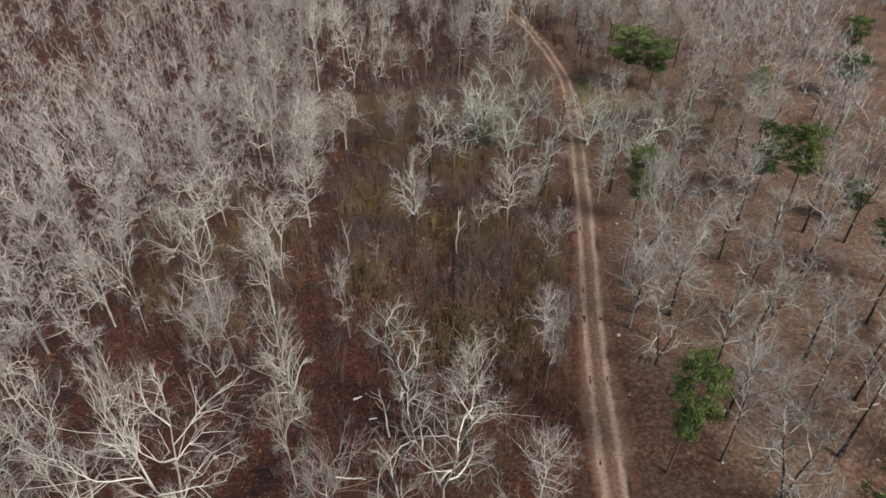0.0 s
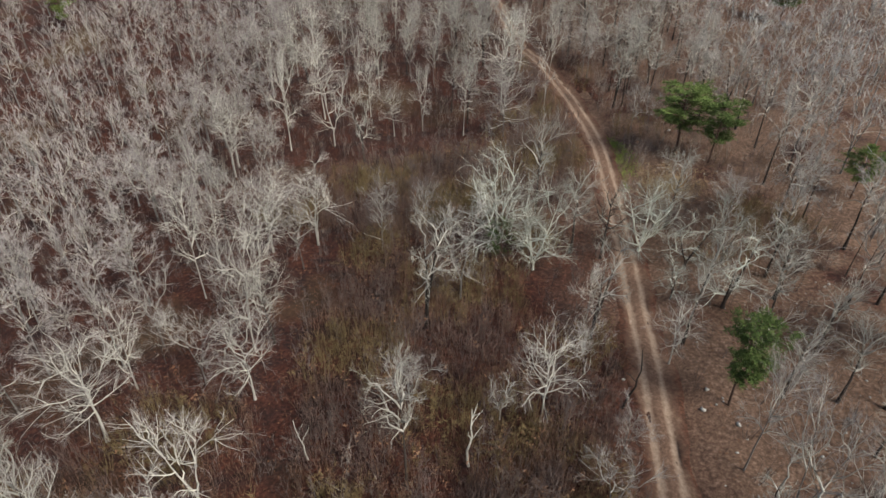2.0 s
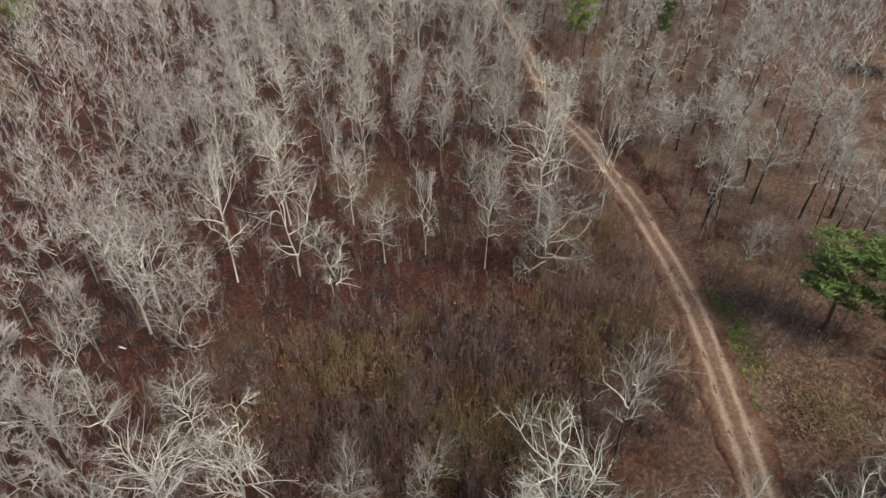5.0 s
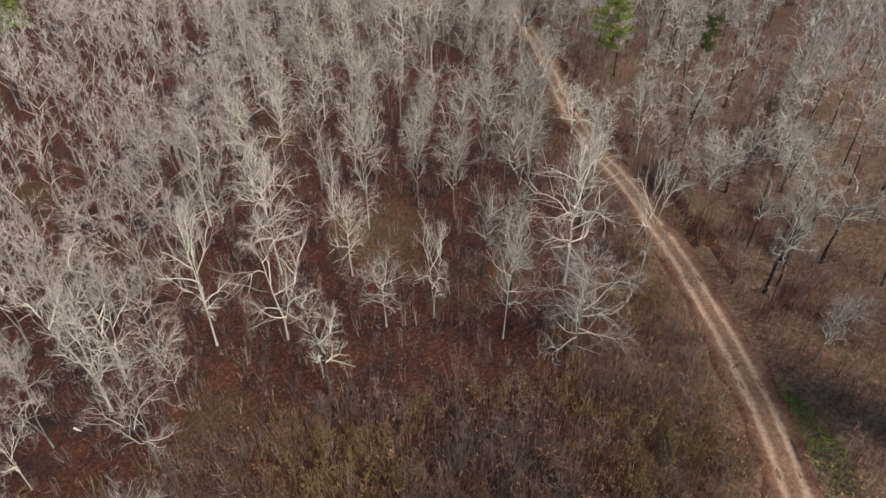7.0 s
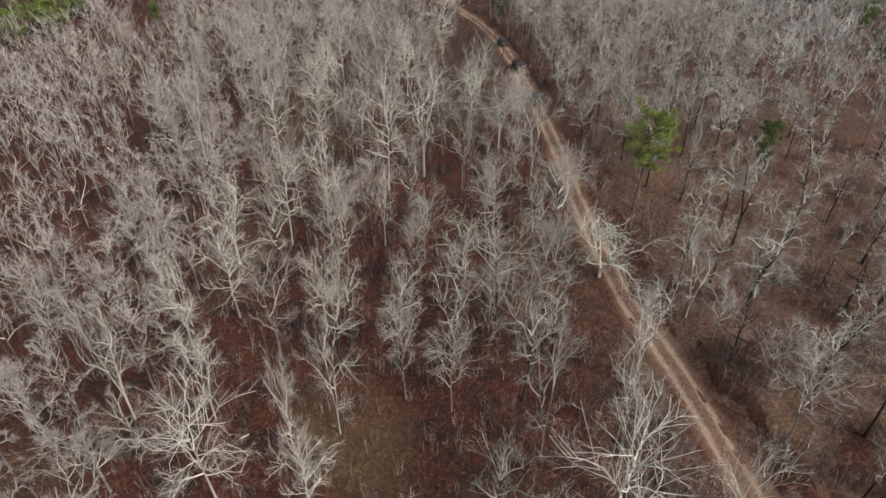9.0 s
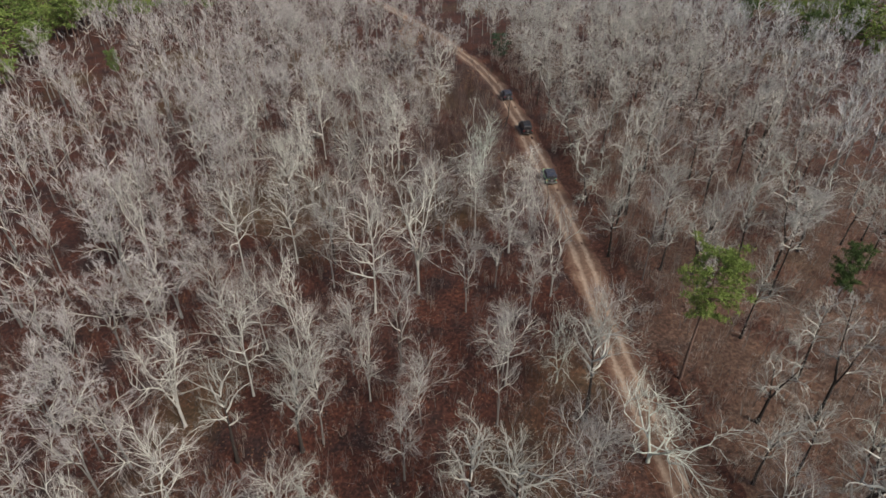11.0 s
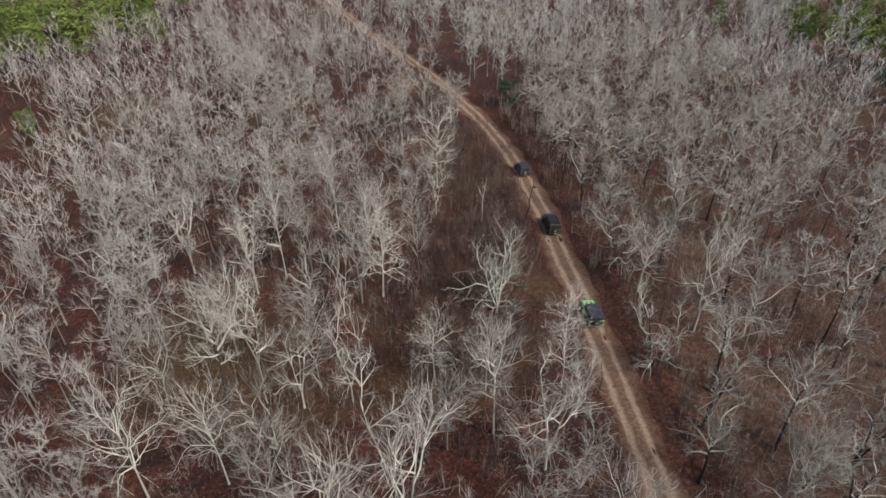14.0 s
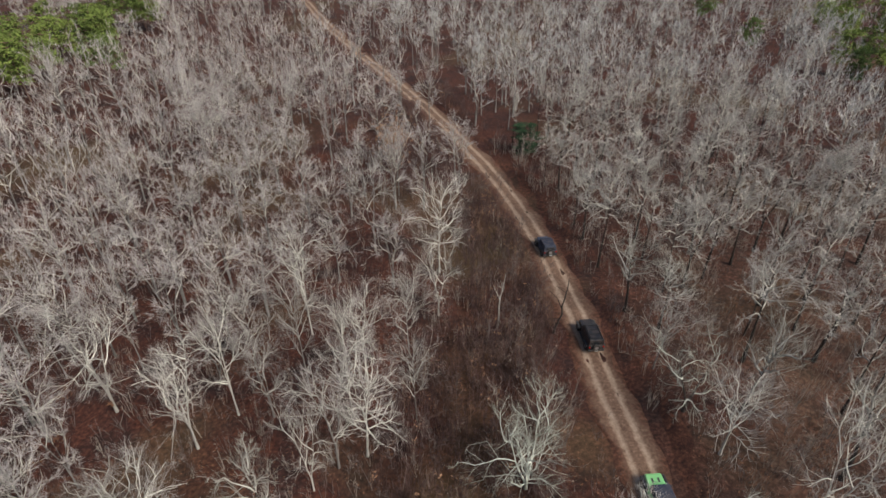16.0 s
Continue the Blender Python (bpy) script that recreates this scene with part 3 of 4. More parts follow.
# trunks of w, g, y: darker bark than limbs, crown shade in the colour
KINDS = {
    "w": ("bare_tree", "bare pale-barked tree with wide open crown, no leaves", "tree",
          makers(BARK_GREY, TWIG_PALE, (11, 12), BARK_PALE, limbs=14, clear=0.34, forks=2) + makers(BARK_GREY, TWIG_PALE, (13, 14), BARK_PALE, limbs=15, clear=0.4, forks=3)
          + makers(BARK_GREY, TWIG_PALE, (15, 16), BARK_PALE, limbs=15, clear=0.42, forks=1, crook=0.28), 14.0, 4.0),
    "g": ("bare_tree", "bare grey tree with dense fine twigs above leaf litter", "tree",
          makers(BARK_BROWN, TWIG_GREY, (21, 22, 23), BARK_GREY, height=13, spread=3.6, limbs=13, clear=0.38, up=0.22)
          + makers(BARK_BROWN, TWIG_PALE, (24, 25), BARK_GREY, height=13, limbs=14, spread=3.6, clear=0.4, forks=1, droop=0.12), 13.0, 3.6),
    "o": ("spreading_tree", "large bare spreading tree with pale lichen-grey branches beside the track", "tree",
          makers(BARK_LICHEN, TWIG_LICHEN, (31, 32), height=12, spread=6.0, limbs=27, branches=9, twigs=6, clear=0.16, crook=0.38, thick=2.0, forks=3, low=12, up=0.2), 12.0, 6.0),
    "k": ("dark_trunked_tree", "bare tree with a dark slender trunk and grey twigs", "tree",
          [lambda q=q: (bare_tree(q, height=13, spread=3.0, limbs=10, clear=0.52, up=0.16, thick=1.95, crook=0.34, forks=1 + q // 44, twigs=6), BARK_DARK_SHADED, TWIG_LICHEN, BARK_GREY) for q in (41, 42, 43, 44)], 13.0, 3.0),
    "d": ("crooked_oak", "crooked oak with dark trunk and pale lichen-covered side branches", "tree",
          makers(BARK_DARK_SHADED, TWIG_LICHEN, (51, 52), BARK_LICHEN, height=12, spread=5.0, limbs=13, branches=8, clear=0.25, crook=0.4, thick=1.7, up=0.06, low=10), 12.0, 5.0),
    "b": ("dead_oak", "dead dark oak with short bare side branches at the track's edge", "dead tree",
          makers(BARK_DARK_SHADED, TWIG_BROWN, (54,), height=10, spread=3.0, limbs=12, branches=3, twigs=2, clear=0.3, crook=0.26, thick=2.5, up=0.04, low=4, forks=1, shoots=1), 10.0, 3.0),
    "y": ("twiggy_tree", "grey tree with fine drooping twigs down to the brush", "tree",
          makers(BARK_BROWN, TWIG_GREY, (26,), BARK_GREY, height=13, spread=4.5, limbs=26, branches=7, twigs=7, clear=0.14, up=0.04, forks=1, droop=0.16, low=8, crook=0.22), 13.0, 4.5),
    "c": ("crooked_oak", "old crooked oak reaching pale twisted branches over the track", "tree",
          makers(BARK_LICHEN, TWIG_LICHEN, (53,), height=10, spread=6.0, limbs=14, branches=9, twigs=3, clear=0.3, crook=0.5, thick=1.9, up=0.1, low=6, forks=2, twig_r=0.014), 10.0, 6.0),
    "s": ("dead_snag", "bleached broken standing dead trunk without bark", "dead tree", [lambda: (snag(61, arms=5), BARK_PALE, None), lambda: (snag(62, lean=0.16, arms=4), BARK_GREY, None), lambda: (snag(64, lean=0.05, arms=6), BARK_GREY, None)], 7.0, 1.0),
    "p": ("dead_pole", "thin dark leaning dead trunk beside the track", "dead tree", [lambda: (snag(63, thick=1.0, lean=0.12, arms=2), BARK_DARK_SHADED, None)], 7.0, 1.0),
    "P": ("pine_tree", "green pine with tufted needle crown among bare trees", "pine tree",
          [lambda q=q: (pine(q, tufts=6, per=40, clear=0.38, size=0.46, blade=0.05), BARK_PINE, NEEDLES) for q in (71, 72, 73)], 11.0, 3.0),
    "Q": ("pine_tree", "tall green pine with a high rounded crown over a bare trunk", "pine tree", [lambda: (pine(74, height=17, spread=4.2, clear=0.53, whorls=13), BARK_PINE, NEEDLES_YELLOW)], 17.0, 4.2),
    "F": ("pine_tree", "green pine of a far grove beyond the bare trees", "pine tree",
          [lambda q=q: (pine(q, whorls=8, tufts=3, per=12, blade=0.15, size=0.85), BARK_PINE, NEEDLES_YELLOW) for q in (76, 77, 78)], 11.0, 3.0),
    "e": ("young_cedar", "small dark green cedar beside the track", "conifer", [lambda: (pine(75, clear=0.08, spread=2.6), BARK_PINE, NEEDLES_DARK)], 11.0, 2.6),
    "i": ("evergreen_shrub", "green evergreen shrub growing inside a bare tree's crown", "shrub", [lambda: (pine(79, clear=0.1, spread=2.6, whorls=8, tufts=4, per=26), BARK_PINE, NEEDLES)], 11.0, 2.6),
    "t": ("leafy_oak", "oak still holding tan dry leaves", "tree",
          [lambda: (dict(bare_tree(81, spread=3.4, twigs=4), twigs=needle_clumps(np.random.RandomState(5), np.random.RandomState(6).normal(size=(260, 3)) * [1.5, 1.5, 2.3] + [0, 0, 8.5], 0.3, 6, 0.09)), BARK_GREY, TAN_LEAF)], 14.0, 3.4),
}

# x, y, height, spread, kind of the trees that stand out, stretch by stretch of the track
SOUTH = [(-19.3, 24.8, 17.0, 6.0, "w"), (0.1, 26.8, 14.8, 5.4, "w"), (-19.4, 51.8, 14.2, 3.3, "w"), (-18.8, 70.5, 11.0, 4.2, "w"), (8.4, 66.1, 12.3, 3.6, "w"), (-33.4, 49.5, 15.1, 2.4, "w"),
         (-37.7, 50.8, 12.5, 2.8, "w"), (-10.0, 47.0, 10.6, 2.9, "g"), (7.5, 26.5, 9.4, 2.7, "w"), (9.8, 38.8, 11.8, 2.8, "g"), (-12.2, 29.3, 13.0, 2.0, "w"), (21.4, 45.0, 14.5, 3.2, "g"),
         (28.0, 53.6, 11.8, 3.0, "g"), (39.2, 51.1, 10.3, 3.3, "g"), (26.1, 29.4, 12.2, 2.7, "g"), (-3.4, 66.6, 9.4, 2.9, "g"), (1.9, 62.0, 6.7, 1.1, "s")]
SOUTH_WEST = [(-12.2, 63.3, 5.7, 0.8, "s"), (-39.1, 36.6, 16.5, 3.4, "w"), (-31.8, 30.2, 15.0, 3.3, "w"), (39.8, 39.3, 10.8, 2.7, "k"), (-21.4, 43.6, 12.6, 3.0, "g"), (30.6, 47.8, 11.5, 2.8, "k"),
              (-4.8, 34.0, 6.5, 0.9, "s")]
CLEARING = [(6.8, 94.5, 13.0, 6.6, "o"), (10.8, 90.0, 13.0, 4.6, "o"), (6.9, 93.2, 6.0, 2.0, "i"), (19.3, 91.2, 10.0, 3.2, "b"), (24.4, 92.6, 10.5, 5.4, "o"), (-17.9, 100.3, 13.0, 4.6, "w"), (-24.2, 99.5, 12.5, 5.0, "w"),
            (-30.2, 89.0, 19.5, 2.8, "w"), (-3.1, 98.7, 9.8, 2.4, "g"), (1.7, 85.4, 13.7, 4.0, "g"), (-22.3, 86.8, 14.4, 3.3, "w"), (-9.4, 134.9, 10.5, 3.3, "w"), (-4.1, 135.8, 12.8, 3.3, "w"),
            (-20.7, 134.3, 17.0, 5.0, "w"), (10.3, 128.4, 14.0, 5.2, "y"), (-17.3, 148.7, 16.5, 1.8, "w"), (4.3, 136.5, 14.0, 2.9, "k"), (1.4, 141.6, 12.6, 3.0, "k"), (-37.9, 129.7, 17.2, 4.3, "w")]
EAST = [(31.0, 135.4, 12.2, 3.4, "k"), (38.9, 140.1, 11.4, 3.7, "k"), (35.4, 94.7, 9.1, 2.7, "g"), (35.3, 128.2, 5.2, 2.3, "g"), (32.9, 136.6, 12.5, 2.5, "k"),
        (41.4, 155.6, 10.1, 4.2, "d"), (39.9, 145.2, 9.7, 3.3, "k"), (31.6, 125.5, 8.4, 2.7, "g"), (31.9, 142.9, 9.9, 2.5, "k"), (30.6, 164.5, 9.2, 3.9, "g"),
        (28.7, 149.1, 11.6, 3.8, "g"), (15.8, 172.6, 9.0, 7.4, "c"), (31.4, 166.3, 12.5, 5.0, "k"), (41.7, 161.6, 11.6, 3.1, "k"), (43.5, 206.2, 9.4, 5.0, "d")]
MIDDLE = [(10.8, 139.5, 19.0, 5.8, "w"), (-28.9, 133.8, 20.0, 4.6, "w"), (-37.1, 125.0, 17.0, 4.7, "w"), (-28.8, 118.1, 13.5, 3.8, "g"), (-45.5, 126.0, 10.1, 3.1, "g"),
          (-40.2, 116.1, 11.8, 2.7, "w"), (-13.6, 152.3, 16.5, 2.9, "w"), (-36.6, 154.9, 17.5, 3.0, "w"), (-24.2, 145.4, 18.0, 4.8, "w"), (6.3, 148.6, 16.0, 3.6, "g"), (-2.2, 153.9, 12.4, 3.0, "g"),
          (1.5, 158.7, 16.2, 2.8, "g"), (-7.1, 155.7, 14.0, 2.4, "g"), (-7.5, 172.0, 11.7, 3.4, "g"), (-48.3, 162.8, 14.3, 3.5, "g"), (-21.9, 161.8, 15.9, 4.2, "g")]
NORTH = [(-7.3, 196.5, 20.5, 5.6, "w"), (-12.6, 193.7, 18.5, 4.8, "w"), (-31.5, 202.0, 16.5, 4.4, "w"), (9.2, 194.6, 14.2, 3.7, "w"), (-44.3, 202.5, 17.7, 3.4, "w"), (19.6, 206.9, 11.5, 2.7, "k"),
         (-40.3, 192.1, 10.7, 2.9, "w"), (20.8, 196.5, 15.9, 3.0, "g"), (26.3, 193.6, 15.8, 3.6, "g"), (32.3, 197.5, 13.9, 3.0, "k"), (0.2, 207.4, 15.3, 3.6, "w"), (8.6, 218.1, 8.5, 2.6, "w"),
         (-18.6, 198.6, 15.1, 3.7, "g"), (-29.4, 189.2, 15.7, 3.7, "g"), (-21.2, 188.6, 14.7, 3.2, "w"), (8.2, 208.7, 8.6, 2.3, "w")]
FAR_NORTH = [(1.7, 225.0, 11.0, 4.3, "o"), (0.7, 245.5, 8.0, 0.9, "s"), (7.2, 243.8, 8.0, 1.2, "p"), (-5.5, 213.9, 10.2, 3.1, "w"), (-0.3, 213.0, 10.9, 2.6, "w"), (-14.9, 227.7, 15.8, 4.2, "g"),
             (-38.5, 234.6, 13.4, 4.7, "w"), (-20.6, 245.4, 15.5, 3.5, "w"), (19.1, 227.6, 10.6, 3.7, "w"), (23.4, 220.4, 13.5, 4.3, "w"), (-45.4, 227.4, 13.4, 3.8, "w"), (-28.7, 230.1, 14.1, 3.9, "w"),
             (-28.3, 219.5, 13.6, 4.1, "w"), (-6.0, 256.3, 15.0, 4.3, "w"), (-14.8, 261.4, 13.9, 4.2, "g"), (8.8, 289.2, 6.0, 2.6, "e"), (-13.6, 282.9, 10.5, 3.4, "t"), (27.6, 217.2, 13.8, 4.1, "g"),
             (17.5, 266.3, 13.2, 3.5, "g"), (-14.0, 212.0, 13.8, 3.4, "w")]
EAST_SOUTH = [(30.1, 80.5, 10.0, 5.6, "d"), (25.4, 83.0, 6.5, 3.2, "d"), (21.9, 72.6, 8.0, 2.8, "w"), (15.2, 79.6, 7.5, 2.8, "w"), (36.1, 81.5, 10.0, 3.4, "k"), (29.8, 72.0, 7.5, 3.2, "g"),
              (33.8, 78.0, 9.5, 2.8, "k"), (20.9, 49.1, 10.5, 3.0, "k"), (20.8, 41.0, 9.0, 3.4, "d"), (31.3, 43.8, 9.5, 2.6, "k"), (14.4, 61.5, 6.5, 2.2, "g"), (10.2, 43.6, 8.0, 2.6, "w"), (30.5, 67.7, 9.0, 2.6, "k"),
              (33.0, 57.5, 9.5, 2.8, "k"), (39.8, 59.5, 9.0, 3.0, "k"), (36.2, 73.0, 10.5, 3.1, "k"), (35.1, 67.0, 10.0, 3.0, "k"), (4.8, 66.7, 6.0, 1.9, "w"), (13.0, 72.3, 7.0, 2.2, "g"), (12.2, 56.7, 8.5, 2.8, "g"),
              (16.3, 67.4, 7.0, 1.2, "p"), (37.3, 98.8, 6.5, 3.0, "g")]
EAST_NORTH = [(25.3, 204.5, 13.0, 3.4, "k"), (29.8, 201.6, 12.0, 3.2, "k"), (37.2, 207.2, 12.5, 3.4, "k"), (16.8, 214.5, 10.0, 3.4, "d"), (22.1, 211.5, 12.0, 3.6, "k"), (22.9, 232.1, 12.0, 3.8, "k"), (28.3, 225.0, 12.0, 3.6, "k"),
              (7.4, 212.5, 9.5, 2.8, "w"), (6.4, 199.5, 12.0, 3.2, "g"), (16.2, 238.0, 10.0, 3.2, "g"), (17.6, 201.5, 10.0, 3.0, "k"), (10.0, 209.5, 6.5, 1.0, "p"), (15.5, 247.0, 11.0, 3.4, "k"), (27.5, 176.5, 12.0, 3.2, "k"), (33.0, 181.0, 12.5, 3.2, "k"), (29.5, 187.0, 12.0, 3.0, "k"), (35.5, 172.0, 11.5, 3.4, "d"), (25.5, 190.5, 11.0, 2.8, "k"),
              (24.5, 170.0, 10.0, 2.8, "k"), (41.0, 178.5, 12.0, 3.2, "k")]
WEST = [(-31.5, 66.2, 13.0, 5.0, "w"), (-20.1, 58.9, 12.5, 4.6, "w"), (-31.8, 73.1, 12.0, 3.2, "w"), (-24.7, 73.4, 10.5, 3.4, "g"), (2.9, 182.3, 12.0, 3.6, "w"), (8.4, 182.2, 10.0, 3.2, "c"), (-6.2, 178.1, 11.0, 3.4, "g"),
        (-32.0, 179.0, 15.0, 4.6, "w"), (-14.2, 184.8, 13.0, 3.2, "g"), (-13.3, 237.8, 13.0, 3.4, "w"), (-9.1, 241.0, 13.0, 3.0, "g"), (-6.0, 247.5, 12.0, 3.2, "w"), (-22.2, 233.5, 12.0, 3.2, "g"), (17.5, 232.5, 10.0, 4.0, "d"),
        (18.5, 244.0, 10.0, 3.4, "k"), (-16.8, 225.5, 11.0, 3.0, "w")]
LATER = [(60.4, 195.7, 10.5, 3.0, "k"), (47.7, 202.1, 10.0, 2.8, "k"), (50.6, 202.7, 9.5, 2.6, "k"), (54.1, 203.7, 10.0, 2.8, "k"), (61.6, 214.2, 10.5, 3.0, "k"), (58.8, 235.8, 11.0, 3.0, "k"), (46.1, 223.9, 11.0, 3.0, "k"),
             (47.4, 189.7, 10.5, 3.2, "k"), (54.5, 183.8, 10.0, 3.2, "k"), (47.6, 173.4, 10.5, 3.2, "k"), (28.6, 170.7, 10.0, 2.8, "k"), (26.3, 157.8, 8.0, 3.0, "b"), (40.5, 164.1, 8.5, 3.4, "b"), (39.4, 152.8, 9.5, 3.2, "k"),
             (28.5, 88.0, 9.0, 4.4, "d"), (27.2, 197.3, 11.0, 3.2, "k"), (23.6, 198.5, 10.0, 3.0, "k"), (29.0, 154.8, 8.5, 3.4, "g"), (33.0, 153.8, 9.0, 3.4, "k"), (36.4, 157.5, 9.5, 3.4, "k"), (25.6, 161.0, 8.0, 3.0, "g"), (33.0, 88.5, 9.0, 3.8, "d"),
             (-12.4, 228.8, 12.0, 4.2, "w"), (-8.0, 232.7, 12.0, 2.4, "g"), (25.0, 34.4, 10.0, 3.0, "k"), (34.0, 46.4, 9.5, 3.2, "d"), (19.8, 46.8, 10.5, 3.0, "w")]
PINES = [(36.2, 116.2, 11.8, 4.9), (40.2, 112.4, 10.0, 3.7), (55.2, 101.3, 7.6, 2.6), (73.2, 105.4, 8.0, 4.1), (25.3, 66.9, 10.9, 2.7), (42.8, 70.5, 11.5, 2.7), (47.4, 71.0, 11.5, 3.0), (51.4, 64.6, 6.2, 2.1),
         (48.9, 52.5, 9.5, 2.6), (18.6, 29.4, 13.6, 2.2), (81.9, 121.3, 8.6, 3.0), (40.3, 189.9, 9.6, 1.8), (90.2, 257.0, 11.0, 2.7), (79.7, 232.0, 10.0, 2.6),
         (79.0, 176.3, 10.1, 4.9), (-81.1, 272.0, 8.5, 1.8), (84.6, 289.0, 11.0, 2.9), (74.6, 354.0, 11.0, 2.7), (73.5, 385.0, 12.0, 4.0), (83.1, 321.0, 11.0, 2.6), (30.0, 22.0, 9.0, 2.4)]

rng = np.random.RandomState(7)
taken = []
for n, (x, y, h, s, kind) in enumerate(SOUTH + SOUTH_WEST + CLEARING + EAST + MIDDLE + NORTH + FAR_NORTH + EAST_SOUTH + EAST_NORTH + WEST):
    plant(kind, n * 7 + n // 3, x, y, h, s, rng.uniform(0, 6.28), "dead trunks" if kind in "sp" else "bare trees of the wood")
    taken.append((x, y, 2.0 if kind in "sp" else 0.75 * s + 1.2))
for n, (x, y, h, s, kind) in enumerate(LATER):
    plant(kind, n, x, y, h, s, n * 2.4, "bare trees of the wood")
    taken.append((x, y, 0.75 * s + 1.2))
for n, (x, y, h, s) in enumerate(PINES):
    plant("P", n, x, y, h, s, rng.uniform(0, 6.28), "pines among the bare trees")
    taken.append((x, y, s + 2.2))
    if 35 < x < 43 and y > 100:
        taken.extend(((x - 1, y - 6, 5.0), (x, y, s + 3.5)))
    if abs(x) > 60:
        taken.extend(((x, y, s + 4), (0.97 * x, y - 8, 6), (0.95 * x, y - 15, 5)))

plant("Q", 0, 21.8, 182.0, 17.2, 3.5, 1.0, "pines among the bare trees")
taken.append((22.5, 181.5, 4.0))

# groves of pine at the wood's far corners
GROVES = [(-111, 262, 8, 12, 12), (-114, 295, 11, 20, 26), (-104, 320, 14, 12, 22), (-101, 346, 15, 14, 24), (-83, 324, 6, 6, 6), (-97, 373, 9, 12, 13), (-128, 335, 12, 34, 24), (-99, 197, 4, 4, 3), (-100, 215, 4, 5, 3),
          (95, 283, 5, 7, 4), (104, 317, 8, 13, 12), (95, 334, 6, 7, 5), (113, 372, 10, 16, 14), (120, 330, 9, 34, 14)]
for cx, cy, rx_, ry_, count in GROVES:
    for n in range(count):
        a, q = rng.uniform(0, 6.28), math.sqrt(rng.uniform(0, 1))
        x, y, s = cx + rx_ * q * math.cos(a), cy + ry_ * q * math.sin(a), rng.uniform(2.5, 3.9)
        if all(math.hypot(x - u, y - v) > w + 0.2 for u, v, w in taken):
            plant("F", n, x, y, rng.uniform(9, 14), s, rng.uniform(0, 6.28), "pines of the far groves")
            taken.append((x, y, s))

# openings in the wood: x, y, half-widths, share of trees that stand there
OPEN = [(1, 78, 15, 36, 0.16), (0, 113, 30, 11, 0.03), (34, 106, 11, 9, 0.05), (-3, 228, 8, 16, 0.1), (3, 258, 6, 20, 0.1), (33, 128, 8, 10, 0.25), (22, 150, 7, 10, 0.4), (-27, 60, 10, 12, 0.45),
        (-10, 300, 9, 24, 0.35), (9, 50, 6, 14, 0.3), (16, 130, 9, 8, 0.3), (38, 93, 9, 8, 0.3)]

# gaps where red leaves show between the trees
GLADES = [(-7, 124, 16, 4), (-30, 42, 9, 9), (-14, 58, 6, 8), (-2, 44, 9, 10), (-9, 35, 5, 5), (-23, 158, 5, 6), (-5, 181, 5, 4), (-13, 232, 5, 8), (-28, 176, 4, 7), (-9, 208, 4, 5), (4, 228, 4, 8)]


def openness(x, y):
    share = 1.0
    for cx, cy, rx_, ry_, keep in OPEN:
        q = ((x - cx) / rx_) ** 2 + ((y - cy) / ry_) ** 2
        share = min(share, keep + (1 - keep) * min(1.0, max(0.0, (q - 0.8) / 0.5)))
    return share


def reach(y):
    """How far to the sides the wood is built at y."""
    return 0.75 * (0.82 * min(max(y, 0.0), 235.0) + 27) + 12


spots = []
cell = 5.6
for iy in range(int(8 / cell), int(455 / cell)):
    for ix in range(-34, 35):
        x, y = (ix + rng.uniform(0.08, 0.92)) * cell, (iy + rng.uniform(0.08, 0.92)) * cell
        own, pick = rng.uniform(), rng.uniform()
        if any(((x - cx) / (rx_ + 1)) ** 2 + ((y - cy) / (ry_ + 1)) ** 2 < 1 and own < 0.75 for cx, cy, rx_, ry_, _ in GROVES):
            continue
        if abs(x) > reach(y) or abs(x - float(road_x(y))) < (3.0 if y < 190 else 3.9 if y < 215 or x > road_x(y) else 6.5 if y < 275 else 2.1) + 1.4 * own or pick > (0.97 if abs(x) > 38 or x > road_x(y) else 0.8 if x < -24 else 0.68 if y > 175 else 0.55) * openness(x, y):
            continue
        if any((x - u) ** 2 + (y - v) ** 2 < w * w for u, v, w in taken):
            continue
        if any(((x - cx) / rx_) ** 2 + ((y - cy) / ry_) ** 2 < 1 and own < 0.75 for cx, cy, rx_, ry_ in GLADES):
            continue
        if (abs(x) > 85 or y > 320) and own > (0.58 if x < 0 else 0.7):
            continue
        spots.append((x, y))
spots.sort(key=lambda p: abs(p[0] + 2) + max(0.0, p[1] - 235) * 2)
# the ones along the flight line stand as trees of their own
NEAR = 115
for n, (x, y) in enumerate(spots[:NEAR]):
    k = ("kgkkgw" if x > 8 else "wgkkgw")[rng.randint(6)]
    plant(k, rng.randint(60), x, y, rng.uniform(10.5, 16.5), rng.uniform(2.6, 4.2), rng.uniform(0, 6.28), "bare trees of the wood")


def wood(name, label, places, variants, mat, bark_mat=WOODS_BARK, limb_mat=WOODS_LIMB):
    """Many trees as one mesh: too many to count."""
    vs, fs, ms, n = [], [], [], 0
    for x, y in places:
        v, f, which = variants[rng.randint(len(variants))]
        a, s, h = rng.uniform(0, 6.28), rng.uniform(0.7, 1.15), rng.uniform(0.7, 1.15)
        c, d = math.cos(a) * s, math.sin(a) * s
        w = np.empty_like(v)
        w[:, 0], w[:, 1], w[:, 2] = v[:, 0] * c - v[:, 1] * d + x, v[:, 0] * d + v[:, 1] * c + y, v[:, 2] * h + float(ground_z(x, y))
        vs.append(w), fs.append(f + n), ms.append(which)
        n += len(v)
    me = mesh_from(name, np.concatenate(vs), np.concatenate(fs), mat)
    me.materials.append(bark_mat), me.materials.append(limb_mat)
    me.polygons.foreach_set("material_index", np.concatenate(ms))
    return tagged(new(name, me), label, "woods", kind="stuff")


